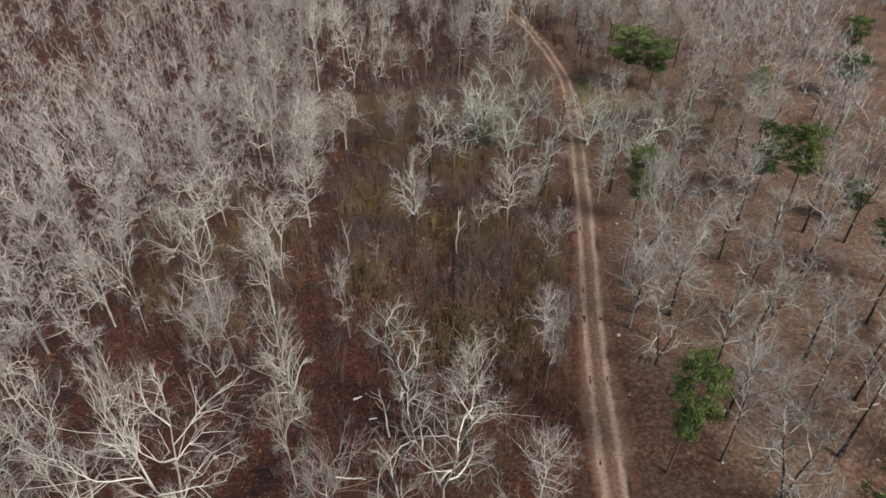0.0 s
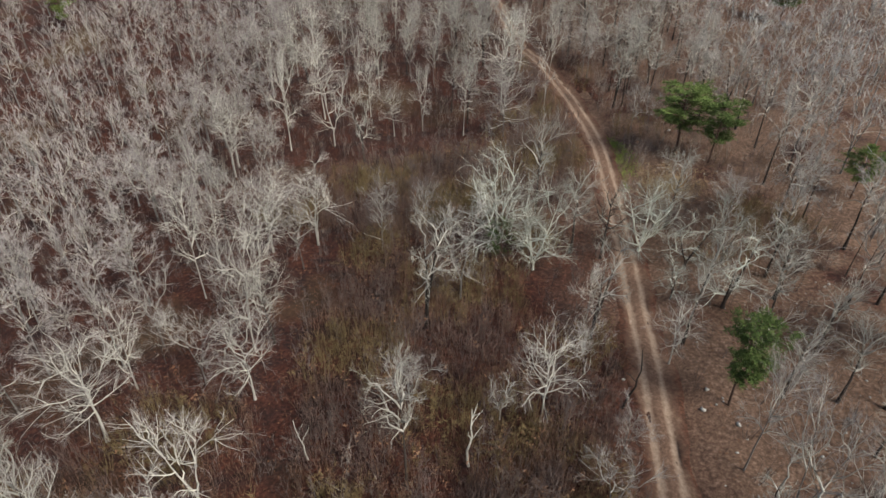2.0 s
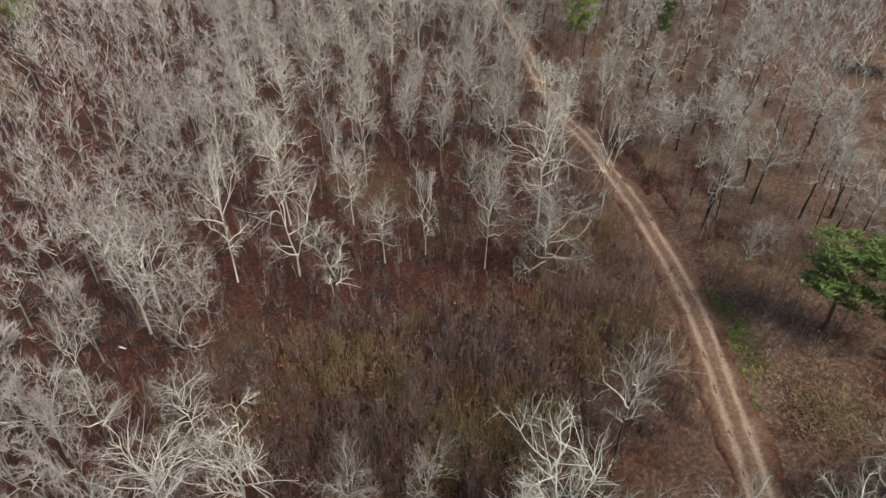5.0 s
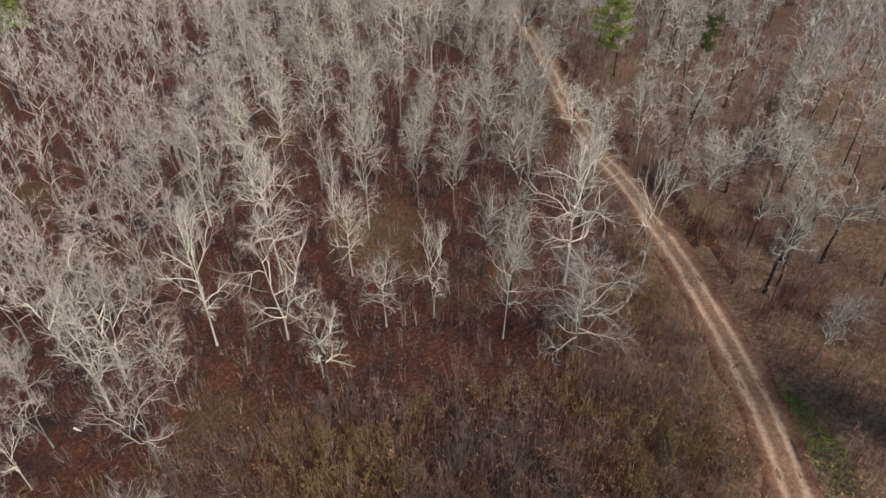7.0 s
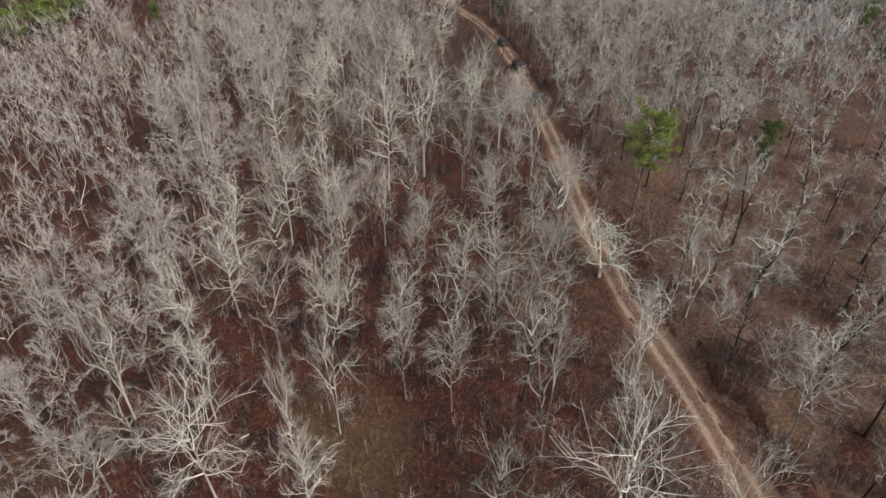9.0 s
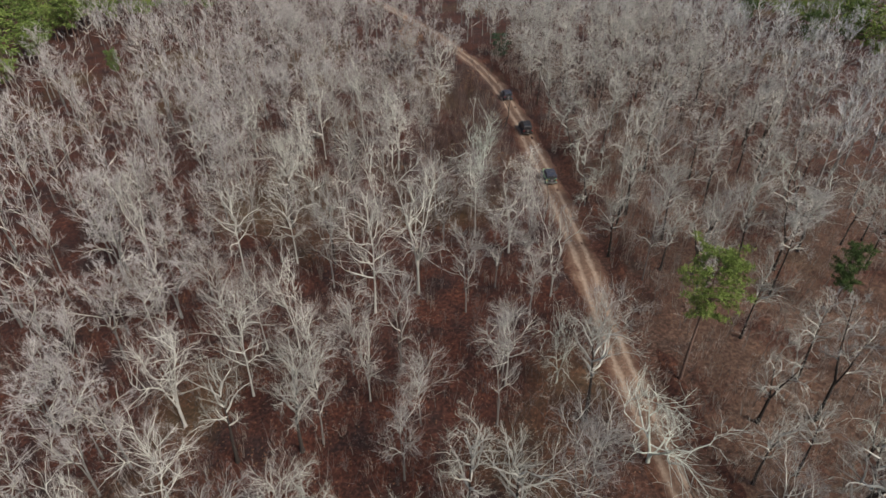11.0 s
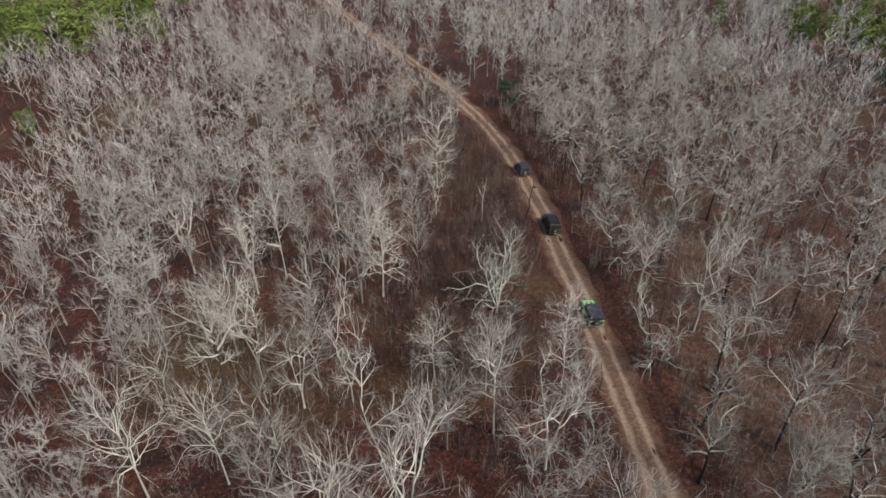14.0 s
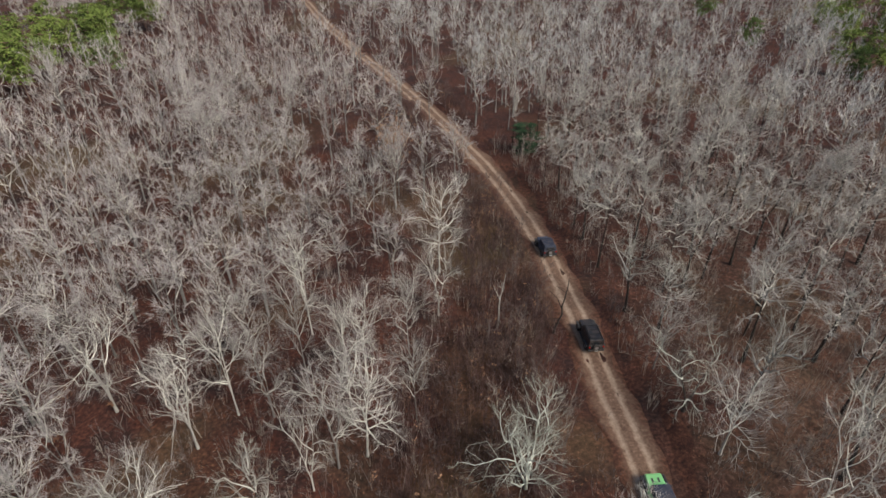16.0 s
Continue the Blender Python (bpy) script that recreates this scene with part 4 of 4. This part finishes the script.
def whole(**how):
    """A tree of the woods in one piece, with the material of each face: twigs, trunk, limbs and branches."""
    a = bare_tree(**how)
    pieces = [a["trunk"], a["limbs"], a["branches"], a["twigs"]]
    return joined(pieces) + (np.repeat(np.array([1, 2, 2, 0], np.int32), [len(f) for v, f in pieces]),)


MID = [whole(seed=100 + q, height=14.5, spread=3.6, limbs=12, branches=6, twigs=12, twig_r=0.016, clear=0.46, up=0.24, forks=1 + q % 3, limb_k=5, lod=1, most=1.1, shoots=1, twig_len=0.66, crook=0.28) for q in range(9)]
DARK = [whole(seed=110 + q, height=14.0, spread=3.3, limbs=11, branches=6, twigs=12, twig_r=0.0165, clear=0.56, up=0.14, forks=1 + (q % 3) // 2, limb_k=5, lod=1, most=1.0, shoots=1, twig_len=0.66, thick=1.6, crook=0.34, low=20) for q in range(8)]
FAR = [whole(seed=120 + q, height=14.5, spread=3.8, limbs=9, branches=4, twigs=6, twig_r=0.035, clear=0.42, up=0.36, forks=1 + q % 2, limb_k=3, twig_len=0.85, lod=2, most=1.8, low=36, shoots=0) for q in range(7)]
mid = [p for p in spots[NEAR:] if abs(p[0]) < 52 and p[1] < 300]
far = [p for p in spots[NEAR:] if not (abs(p[0]) < 52 and p[1] < 300)]
SMALL = [whole(seed=140 + q, height=6.5, spread=1.7, limbs=9, branches=3, twigs=7, twig_r=0.014, clear=0.25, up=0.32, forks=1, limb_k=3, twig_len=0.8, lod=2, thick=0.8, shoots=0) for q in range(6)]
young = []
while len(young) < 190:
    x, y = rng.uniform(-55, 55), rng.uniform(18, 290)
    if abs(x - float(road_x(y))) > 3.2 and abs(x) < reach(y) and rng.uniform() < 0.25 + 0.75 * openness(x, y):
        young.append((x, y))
wood("young_growth", "slender leafless young trees under the canopy", young, SMALL, UNDER, BARK_BROWN, UNDER_PALE)
sprouts = []
while len(sprouts) < 120:
    y = rng.uniform(95, 292)
    x = float(road_x(y)) + rng.uniform(3.6, 27)
    if rng.uniform() < openness(x, y) and math.hypot(x - 21.8, y - 182) > 6:
        sprouts.append((x, y))
wood("sapling_growth", "fine grey-brown leafless saplings filling the eastern wood", sprouts, SMALL, UNDER_PALE, BARK_BROWN, UNDER_PALE)
wood("bare_woods", "leafless pale and grey hardwood forest west of the track", [p for p in mid if p[0] < road_x(p[1])], MID, WOODS)
# eastern trunks get the dark bark that carries shade in its colour
wood("dark_trunked_woods", "leafless hardwood forest with dark trunks east of the track", [p for p in mid if p[0] >= road_x(p[1])], DARK, WOODS_EAST, BARK_DARK_SHADED)
wood("distant_woods", "leafless grey-mauve hardwood forest in the distance", [p for p in far if p[0] < road_x(p[1])], FAR, WOODS)
# the far slope's haze is in the twig colour
wood("eastern_woods", "leafless hardwood forest on the far eastern slope, air haze in its grey colour", [p for p in far if p[0] >= road_x(p[1])], FAR, WOODS_FAR_HAZE)
# the forest goes on to all sides
EDGE = [whole(seed=180 + q, height=14, spread=4.5, limbs=5, branches=2, twigs=3, twig_r=0.08, clear=0.36, up=0.6, forks=1, limb_k=2, twig_len=1.5, lod=2, most=2.4, shoots=0) for q in range(4)]
outer = []
for iy in range(-5, 50):
    for ix in range(-23, 23):
        x, y = (ix + rng.uniform(0.1, 0.9)) * 9.5, (iy + rng.uniform(0.1, 0.9)) * 9.5
        if (abs(x) > reach(y) or y < 8 or y > 452) and abs(x - float(road_x(y))) > 4 and math.hypot(x, y) > 12:
            outer.append((x, y))
wood("outer_woods", "leafless forest reaching beyond the clearing on all sides", outer, EDGE, WOODS)


# ---------------------------------------------------------------- undergrowth
def scatter(count, inside, box, seed):
    r = np.random.RandomState(seed)
    x, y = r.uniform(box[0], box[1], count), r.uniform(box[2], box[3], count)
    keep = np.array([r.uniform() < inside(a, b) for a, b in zip(x, y)])
    return x[keep], y[keep], r


def thicket(name, label, category, x, y, r, stems, height, lean, width, mat):
    """Clumps of thin upright stems."""
    n = len(x)
    base = np.repeat(np.stack([x, y, ground_z(x, y) - 0.05], -1), stems, 0)
    base[:, :2] += r.normal(size=(n * stems, 2)) * 0.4
    h = np.repeat(r.uniform(0.5, 1.2, n), stems) * r.uniform(0.4, 1.1, n * stems) * height
    tip = base + np.stack([r.normal(size=n * stems) * lean * h, r.normal(size=n * stems) * lean * h, h], -1)
    v, f = spikes(base, tip, r.uniform(0.6, 1.4, n * stems) * width, 1)
    return tagged(new(name, mesh_from(name, v, f, mat)), label, category, kind="stuff")


def off_road(x, y):
    return abs(x - float(road_x(y))) > 2.9


def in_wood(x, y):
    return (0.45 if abs(x) < reach(y) else 0) * off_road(x, y)


def brush_spots(density, seed, most=1.0):
    """Places within the openings, so many to the square metre."""
    r = np.random.RandomState(seed)
    xs_, ys_ = [], []
    for cx, cy, rx_, ry_, keep in OPEN:
        n = int(math.pi * rx_ * ry_ * 1.3 * density)
        a, q = r.uniform(0, 6.28, n), np.sqrt(r.uniform(0, 1.3, n))
        for x, y in zip(cx + rx_ * q * np.cos(a), cy + ry_ * q * np.sin(a)):
            if r.uniform() < most * (1 - openness(x, y)) and off_road(x, y) and math.hypot((x - 33) / 6.5, (y - 107) / 6) > 1 and math.hypot((x - 14) / 5.5, (y - 84) / 7) > 1 and (x < 26.5 or y < 102 or r.uniform() < 0.3):
                xs_.append(x), ys_.append(y)
    return np.array(xs_), np.array(ys_), r


SHRUBS = [shrub(160 + q, height=2.4 + 0.45 * (q % 5), stems=6, twigs=4) for q in range(10)]
x, y, r = brush_spots(2.3, 31)
patch = np.sin(x * 0.23 + 1) * np.sin(y * 0.31) + 0.5 * np.sin(x * 0.71 + y * 0.4) * np.sin(y * 0.57 - x * 0.2) + r.normal(size=len(x)) * 0.22
olive = (patch > 0.28) & (y < 200)
bramble = (y > 205) & (r.uniform(size=len(x)) < 0.8)
mauve = (patch < -0.2) & ~olive & ~bramble
brown = ~olive & ~mauve & ~bramble
wood("brushwood", "dense brown leafless brush in the clearing", list(zip(x[brown], y[brown])), SHRUBS, BRUSH)
wood("olive_brush", "olive-brown brush with a few leaves in the clearing", list(zip(x[olive], y[olive])), SHRUBS, BRUSH_OLIVE)
wood("brambles", "dark maroon thicket of bare bramble stems beside the track", list(zip(x[bramble], y[bramble])), SHRUBS, BRAMBLE)
wood("grey_brush", "grey-mauve thicket of fine leafless stems in the clearing", list(zip(x[mauve], y[mauve])), SHRUBS, BRUSH_GREY)
x, y, r = brush_spots(0.05, 30)
wood("saplings", "slender grey saplings rising from the brush", list(zip(x, y)), SMALL, UNDER, UNDER, UNDER)
x, y, r = scatter(11000, in_wood, (-62, 62, 18, 290), 32)
wood("undergrowth", "thin grey-brown bushes and stems under the trees", [p for p in zip(x, y) if p[0] < float(road_x(p[1])) or r.uniform() < 0.35], SHRUBS, UNDER)
LOW = [shrub(170 + q, height=2.6 + 0.6 * (q % 4), stems=5, twigs=4) for q in range(8)]
x, y, r = scatter(13000, in_wood, (-46, 56, 112, 292), 38)
wood("understory", "grey-brown fuzz of fine leafless stems under the eastern and northern wood", [p for p in zip(x, y) if p[0] > float(road_x(p[1])) or r.uniform() < 0.35], LOW, UNDER_PALE)
x, y, r = scatter(9000, in_wood, (-160, 160, 120, 420), 37)
thicket("far_undergrowth", "thin brown saplings in the distant wood", "undergrowth", x, y, r, 6, 3.0, 0.3, 0.03, UNDER)
x, y, r = brush_spots(0.55, 33)
here = (np.sin(x * 0.23 + 1) * np.sin(y * 0.31) > 0.15) & (y < 200)
x, y = x[here], y[here]
c = np.stack([x, y, ground_z(x, y) + r.uniform(0.4, 2.2, len(x))], -1)
v, f = needle_clumps(r, c, 0.42, 12, 0.045)
tagged(new("brush_leaves", mesh_from("brush_leaves", v, f, BRUSH_OLIVE)), "olive-yellow leaves lingering on the brush", "leaves", kind="stuff")
x, y, r = brush_spots(0.11, 39)
c = np.repeat(np.stack([x, y, ground_z(x, y) + r.uniform(0.8, 2.6, len(x))], -1), 3, 0)
v, f = needle_clumps(r, c + r.normal(size=c.shape) * 0.3, 0.2, 4, 0.06)
tagged(new("tan_leaves", mesh_from("tan_leaves", v, f, TAN_LEAF)), "tan withered leaves clinging to the brush", "leaves", kind="stuff")
x, y, r = scatter(520, in_wood, (-45, 45, 20, 260), 34)
c = np.repeat(np.stack([x, y, ground_z(x, y) + r.uniform(0.5, 2.2, len(x))], -1), 6, 0)
v, f = needle_clumps(r, c + r.normal(size=c.shape) * 0.4, 0.26, 5, 0.07)
tagged(new("dry_leaves", mesh_from("dry_leaves", v, f, DRY_LEAF)), "tan dry leaves still hanging on saplings", "leaves", kind="stuff")
r = np.random.RandomState(35)
y = r.uniform(108, 124, 1900)
x = road_x(y) + 2.5 + np.abs(r.normal(size=1900)) * 0.9 * np.clip(1.3 - np.abs(y - 116) / 8, 0.1, 1)
thicket("verge_grass", "strip of fresh green grass along the track's edge", "grass", x, y, r, 4, 0.3, 0.6, 0.06, GRASS)
a, q = r.uniform(0, 6.28, 2600), np.abs(r.normal(size=2600)) * 0.55
thicket("dry_grass", "patch of straw-coloured dry grass beside the track", "grass", 32.5 + 5.5 * q * np.cos(a), 107 + 6.5 * q * np.sin(a), r, 5, 0.4, 0.8, 0.03, STRAW)

# leaves lying loose on the forest floor
x, y, r = scatter(24000, lambda a, b: 0.9 * off_road(a, b) + 0.12, (-38, 42, 24, 230), 36)
n = len(x)
s, a = r.uniform(0.07, 0.15, n), r.uniform(0, 6.28, n)
p = np.stack([x, y, ground_z(x, y) + r.uniform(0.02, 0.09, n)], -1)
u = np.stack([np.cos(a), np.sin(a), r.normal(size=n) * 0.3], -1) * s[:, None]
w = np.stack([-np.sin(a), np.cos(a), r.normal(size=n) * 0.3], -1) * s[:, None] * 0.55
v = np.stack([p - u, p + w, p + u, p - w], 1).reshape(-1, 3)
tagged(new("fallen_leaves", mesh_from("fallen_leaves", v, np.arange(4 * n).reshape(n, 4), DRY_LEAF)), "loose tan and orange oak leaves on the forest floor", "leaves", kind="stuff")


# ---------------------------------------------------------------- stones and logs
def stones(name, label, x, y, size, seed):
    r = np.random.RandomState(seed)
    bm = bmesh.new()
    bmesh.ops.create_icosphere(bm, subdivisions=1, radius=1)
    v0 = np.array([q.co for q in bm.verts])
    f0 = np.array([[q.index for q in p.verts] for p in bm.faces])
    bm.free()
    out = []
    for a, b, s in zip(x, y, size):
        v = v0 * (1 + r.normal(size=(len(v0), 1)) * 0.16) * s * np.array([r.uniform(0.8, 1.5), r.uniform(0.7, 1.2), r.uniform(0.45, 0.75)])
        g = r.uniform(0, 6.28)
        v = np.stack([v[:, 0] * math.cos(g) - v[:, 1] * math.sin(g) + a, v[:, 0] * math.sin(g) + v[:, 1] * math.cos(g) + b, v[:, 2] + float(ground_z(a, b)) + 0.12 * s], -1)
        out.append((v, f0))
    return tagged(new(name, mesh_from(name, *joined(out), STONE)), label, "stones", kind="stuff")


r = np.random.RandomState(41)
n = 280
stones("field_stones", "pale grey stones strewn over the leaf litter", np.concatenate([r.normal(33, 8, n), r.normal(52, 12, 60)]), np.concatenate([r.uniform(24, 85, n), r.uniform(60, 130, 60)]),
       np.concatenate([r.gamma(2.0, 0.03, n) + 0.04, r.gamma(2.0, 0.036, 60) + 0.05]), 42)


def fallen_log(x, y, length, radius, turn, seed, lift=0.0):
    rr = np.random.RandomState(seed)
    k = 6
    h = np.linspace(0, 1, k)
    p = np.stack([h * length, rr.normal(size=k) * 0.05 * length * 0.3, radius * 0.8 + lift * h + 0 * h], -1)[None]
    rad = (radius * (1 - 0.55 * h))[None]
    q, s = offshoots(rr, p, rad, 3, 0.5, 0.3, 0.8, 0.3, 4, 0.2)
    top = tagged(new("fallen_log"), "bleached fallen tree trunk lying on the brown leaves", "log", "fallen logs")
    part("trunk", mesh_from("log_trunk", *tubes((p, rad), 7), BARK_PALE, True), top)
    part("broken_branch", mesh_from("log_branch", *tubes((q, s), 4), BARK_PALE, True), top)
    top.matrix_basis = pose(x, y, float(ground_z(x, y)), 0, 0, turn)


for x, y, length, rad, turn in ((-4.6, 47.6, 3.4, 0.09, 8), (-8.6, 38.6, 1.7, 0.12, 20), (-9.0, 30.0, 2.6, 0.08, -4), (-6.8, 36.0, 3.0, 0.07, 5), (-40.0, 123.0, 6.0, 0.1, -30), (-9.0, 100.0, 3.0, 0.08, 150),
                                (13.5, 72.0, 3.5, 0.09, 70), (-24.0, 152.0, 4.0, 0.1, 40)):
    fallen_log(x, y, length, rad, turn, int(abs(x * 10)))


# ---------------------------------------------------------------- the vehicles
def block(points, bevel=0.04):
    """A closed solid over eight corners: four below, four above, each anticlockwise."""
    bm = bmesh.new()
    v = [bm.verts.new(p) for p in points]
    for f in ((3, 2, 1, 0), (4, 5, 6, 7), (0, 1, 5, 4), (1, 2, 6, 5), (2, 3, 7, 6), (3, 0, 4, 7)):
        bm.faces.new([v[i] for i in f])
    if bevel:
        bmesh.ops.bevel(bm, geom=list(bm.edges), offset=bevel, segments=2, affect="EDGES", profile=0.6)
    return bm


def slab(x0, x1, y, z0, z1, bevel=0.04, x0t=None, x1t=None, yt=None, y_front=None):
    """A block between x0 and x1, y to both sides, z0 to z1; its top and its front may draw in."""
    x0t, x1t, yt, yf = x0 if x0t is None else x0t, x1 if x1t is None else x1t, y if yt is None else yt, y if y_front is None else y_front
    k = yt / y
    return block([(x0, -y, z0), (x1, -yf, z0), (x1, yf, z0), (x0, y, z0), (x0t, -yt, z1), (x1t, -yf * k, z1), (x1t, yf * k, z1), (x0t, yt, z1)], bevel)


def ring(radius, width, inner, axis_pose, segs=20):
    """A wheel's tyre or rim, turned about its axle."""
    bm = bmesh.new()
    prof = [(inner, -width / 2), (radius - 0.05, -width / 2), (radius, -width / 2 + 0.05), (radius, width / 2 - 0.05), (radius - 0.05, width / 2), (inner, width / 2)]
    rings = [[bm.verts.new((r * math.cos(a), w, r * math.sin(a))) for r, w in prof] for a in (i * 2 * math.pi / segs for i in range(segs))]
    for i in range(segs):
        p, q = rings[i], rings[(i + 1) % segs]
        for j in range(len(prof)):
            bm.faces.new((p[j], p[(j + 1) % len(prof)], q[(j + 1) % len(prof)], q[j]))
    bm.transform(axis_pose)
    bmesh.ops.recalc_face_normals(bm, faces=list(bm.faces))
    return bm


def disc(radius, depth, axis_pose, segs=12):
    bm = bmesh.new()
    bmesh.ops.create_cone(bm, cap_ends=True, segments=segs, radius1=radius, radius2=radius * 0.8, depth=depth, matrix=axis_pose @ pose(0, 0, 0, 90))
    return bm


def jeep(label, body, top, length=4.5, doors=2, spare=True, rack=False):
    """A boxy off-road car, nose to +x, on its wheels at z = 0."""
    car = tagged(new("off_road_car"), label, "car", "convoy on the track")
    r, L = 0.42, length
    back, nose = -L / 2 + 0.15, L / 2
    cowl = nose - 1.45
    ax = (nose - 0.55, back + 0.72)
    part("body", slab(back, cowl + 0.1, 0.86, 0.5, 1.16, 0.05, yt=0.84), car, mat=body)
    hood = part("hood", slab(cowl, nose - 0.12, 0.8, 0.62, 1.16, 0.06, x1t=nose - 0.18, yt=0.78, y_front=0.7), car, mat=body)
    for s in (-1, 1):
        part("hood_vent", slab(-0.2, 0.2, 0.09, 0, 0.02, 0.006), hood, mat=PLASTIC).matrix_local = pose(nose - 0.72, s * 0.27, 1.155)
    part("grille", slab(nose - 0.14, nose - 0.06, 0.68, 0.62, 1.1, 0.02), car, mat=body)
    for s in (-1, 1):
        part("headlight", disc(0.11, 0.06, pose(nose - 0.05, s * 0.42, 0.93, 0, 0, 90)), car, mat=CHROME_WHITE)
        part("mirror", slab(-0.05, 0.05, 0.1, -0.07, 0.09, 0.02), car, mat=PLASTIC).matrix_local = pose(cowl + 0.02, s * 1.04, 1.22)
        for n, x in enumerate(ax):
            flare = slab(-0.56, 0.56, 0.13, 0.0, 0.1, 0.03, x0t=-0.42, x1t=0.42)
            part("fender", flare, car, mat=PLASTIC if body is not GREEN else BLACK).matrix_local = pose(x, s * 0.92, 0.86)
            tyre = part("wheel", ring(r, 0.3, 0.24, pose(x, s * 0.85, r)), car, mat=RUBBER)
            part("rim", disc(0.25, 0.2, pose(x, s * 0.86, r)), tyre, mat=STEEL)
        part("tail_light", slab(-0.04, 0.04, 0.07, 0, 0.22, 0.015), car, mat=RED_LENS).matrix_local = pose(back - 0.02, s * 0.76, 0.84)
        part("running_board", slab(ax[1] + 0.6, ax[0] - 0.6, 0.07, 0.42, 0.48, 0.015), car, mat=PLASTIC).matrix_local = pose(0, s * 0.92, 0)
    z1 = 1.84
    part("roof", slab(back + 0.08, cowl - 0.05, 0.81, 1.62, z1, 0.07, x0t=back + 0.18, x1t=cowl - 0.12, yt=0.75), car, mat=top)
    part("windscreen_frame", slab(cowl - 0.1, cowl + 0.13, 0.815, 1.14, 1.66, 0.03, x0t=cowl - 0.2, x1t=cowl - 0.06, yt=0.78), car, mat=body)
    part("windscreen", slab(cowl - 0.05, cowl + 0.15, 0.72, 1.2, 1.6, 0.01, x0t=cowl - 0.16, x1t=cowl - 0.02, yt=0.69), car, mat=GLASS)
    part("cabin", slab(back + 0.05, cowl - 0.05, 0.83, 1.14, 1.64, 0.04, x0t=back + 0.12, x1t=cowl - 0.12, yt=0.79), car, mat=top)
    cuts = np.linspace(back + 0.2, cowl - 0.16, doors // 2 + 2)
    for s in (-1, 1):
        for a, b in zip(cuts[:-1], cuts[1:]):
            part("side_window", slab(a + 0.06, b - 0.06, 0.012, 1.22, 1.56, 0.006), car, mat=GLASS).matrix_local = pose(0, s * 0.826, 0, s * 4.0)
        for a, b in zip(cuts[1:-1], cuts[2:]):
            part("door", slab(a + 0.02, b - 0.02, 0.02, 0.56, 1.12, 0.012), car, mat=body).matrix_local = pose(0, s * 0.86, 0)
    part("rear_window", slab(back + 0.03, back + 0.08, 0.55, 1.24, 1.56, 0.01), car, mat=GLASS)
    part("front_bumper", slab(nose - 0.05, nose + 0.14, 0.84, 0.48, 0.64, 0.03, y_front=0.7), car, mat=PLASTIC)
    part("rear_bumper", slab(back - 0.2, back - 0.02, 0.88, 0.48, 0.64, 0.03), car, mat=STEEL if body is GREEN else PLASTIC)
    part("tailgate", slab(back - 0.03, back + 0.02, 0.66, 0.62, 1.14, 0.015), car, mat=PLASTIC)
    part("number_plate", slab(back - 0.225, back - 0.205, 0.16, 0.5, 0.6, 0.004), car, mat=CHROME_WHITE)
    if spare:
        tyre = part("spare_wheel", ring(0.4, 0.26, 0.22, pose(back - 0.16, 0.05, 1.02, 0, 0, 90)), car, mat=RUBBER)
        part("rim", disc(0.23, 0.2, pose(back - 0.16, 0.05, 1.02, 0, 0, 90)), tyre, mat=STEEL)
    if rack:
        for n, x in enumerate(np.linspace(back + 0.4, cowl - 0.4, 4)):
            part("rack_bar", slab(x - 0.02, x + 0.02, 0.62, z1 + 0.03, z1 + 0.07, 0.008), car, mat=PLASTIC)
        for s in (-1, 1):
            part("rack_rail", slab(back + 0.25, cowl - 0.25, 0.02, z1 - 0.01, z1 + 0.1, 0.008), car, mat=PLASTIC).matrix_local = pose(0, s * 0.62, 0)
    return car


def park(car, y, aside=0.0):
    """Stands a car on the track at y, along the track."""
    dx = float(road_x(y + 1.5) - road_x(y - 1.5)) / 3
    x = float(road_x(y)) + aside
    dz = float(lay(road_x(y + 1.5), y + 1.5) - lay(road_x(y - 1.5), y - 1.5)) / 3
    car.matrix_basis = pose(x, y, float(lay(road_x(y), y)) - 0.17, 0, -math.degrees(math.atan(dz)), math.degrees(math.atan2(1, dx)))


park(jeep("lime green off-road car with dark cloth top and spare wheel", GREEN, SOFTTOP, 4.1, 4), 223.4, 0.2)
park(jeep("black four-door off-road car with a roof rack", BLACK, BLACK, 4.3, 4, rack=True), 242.8, 0.2)
park(jeep("dark navy short off-road car with spare wheel", NAVY, SOFTTOP, 3.9, 2), 260.2, 0.1)
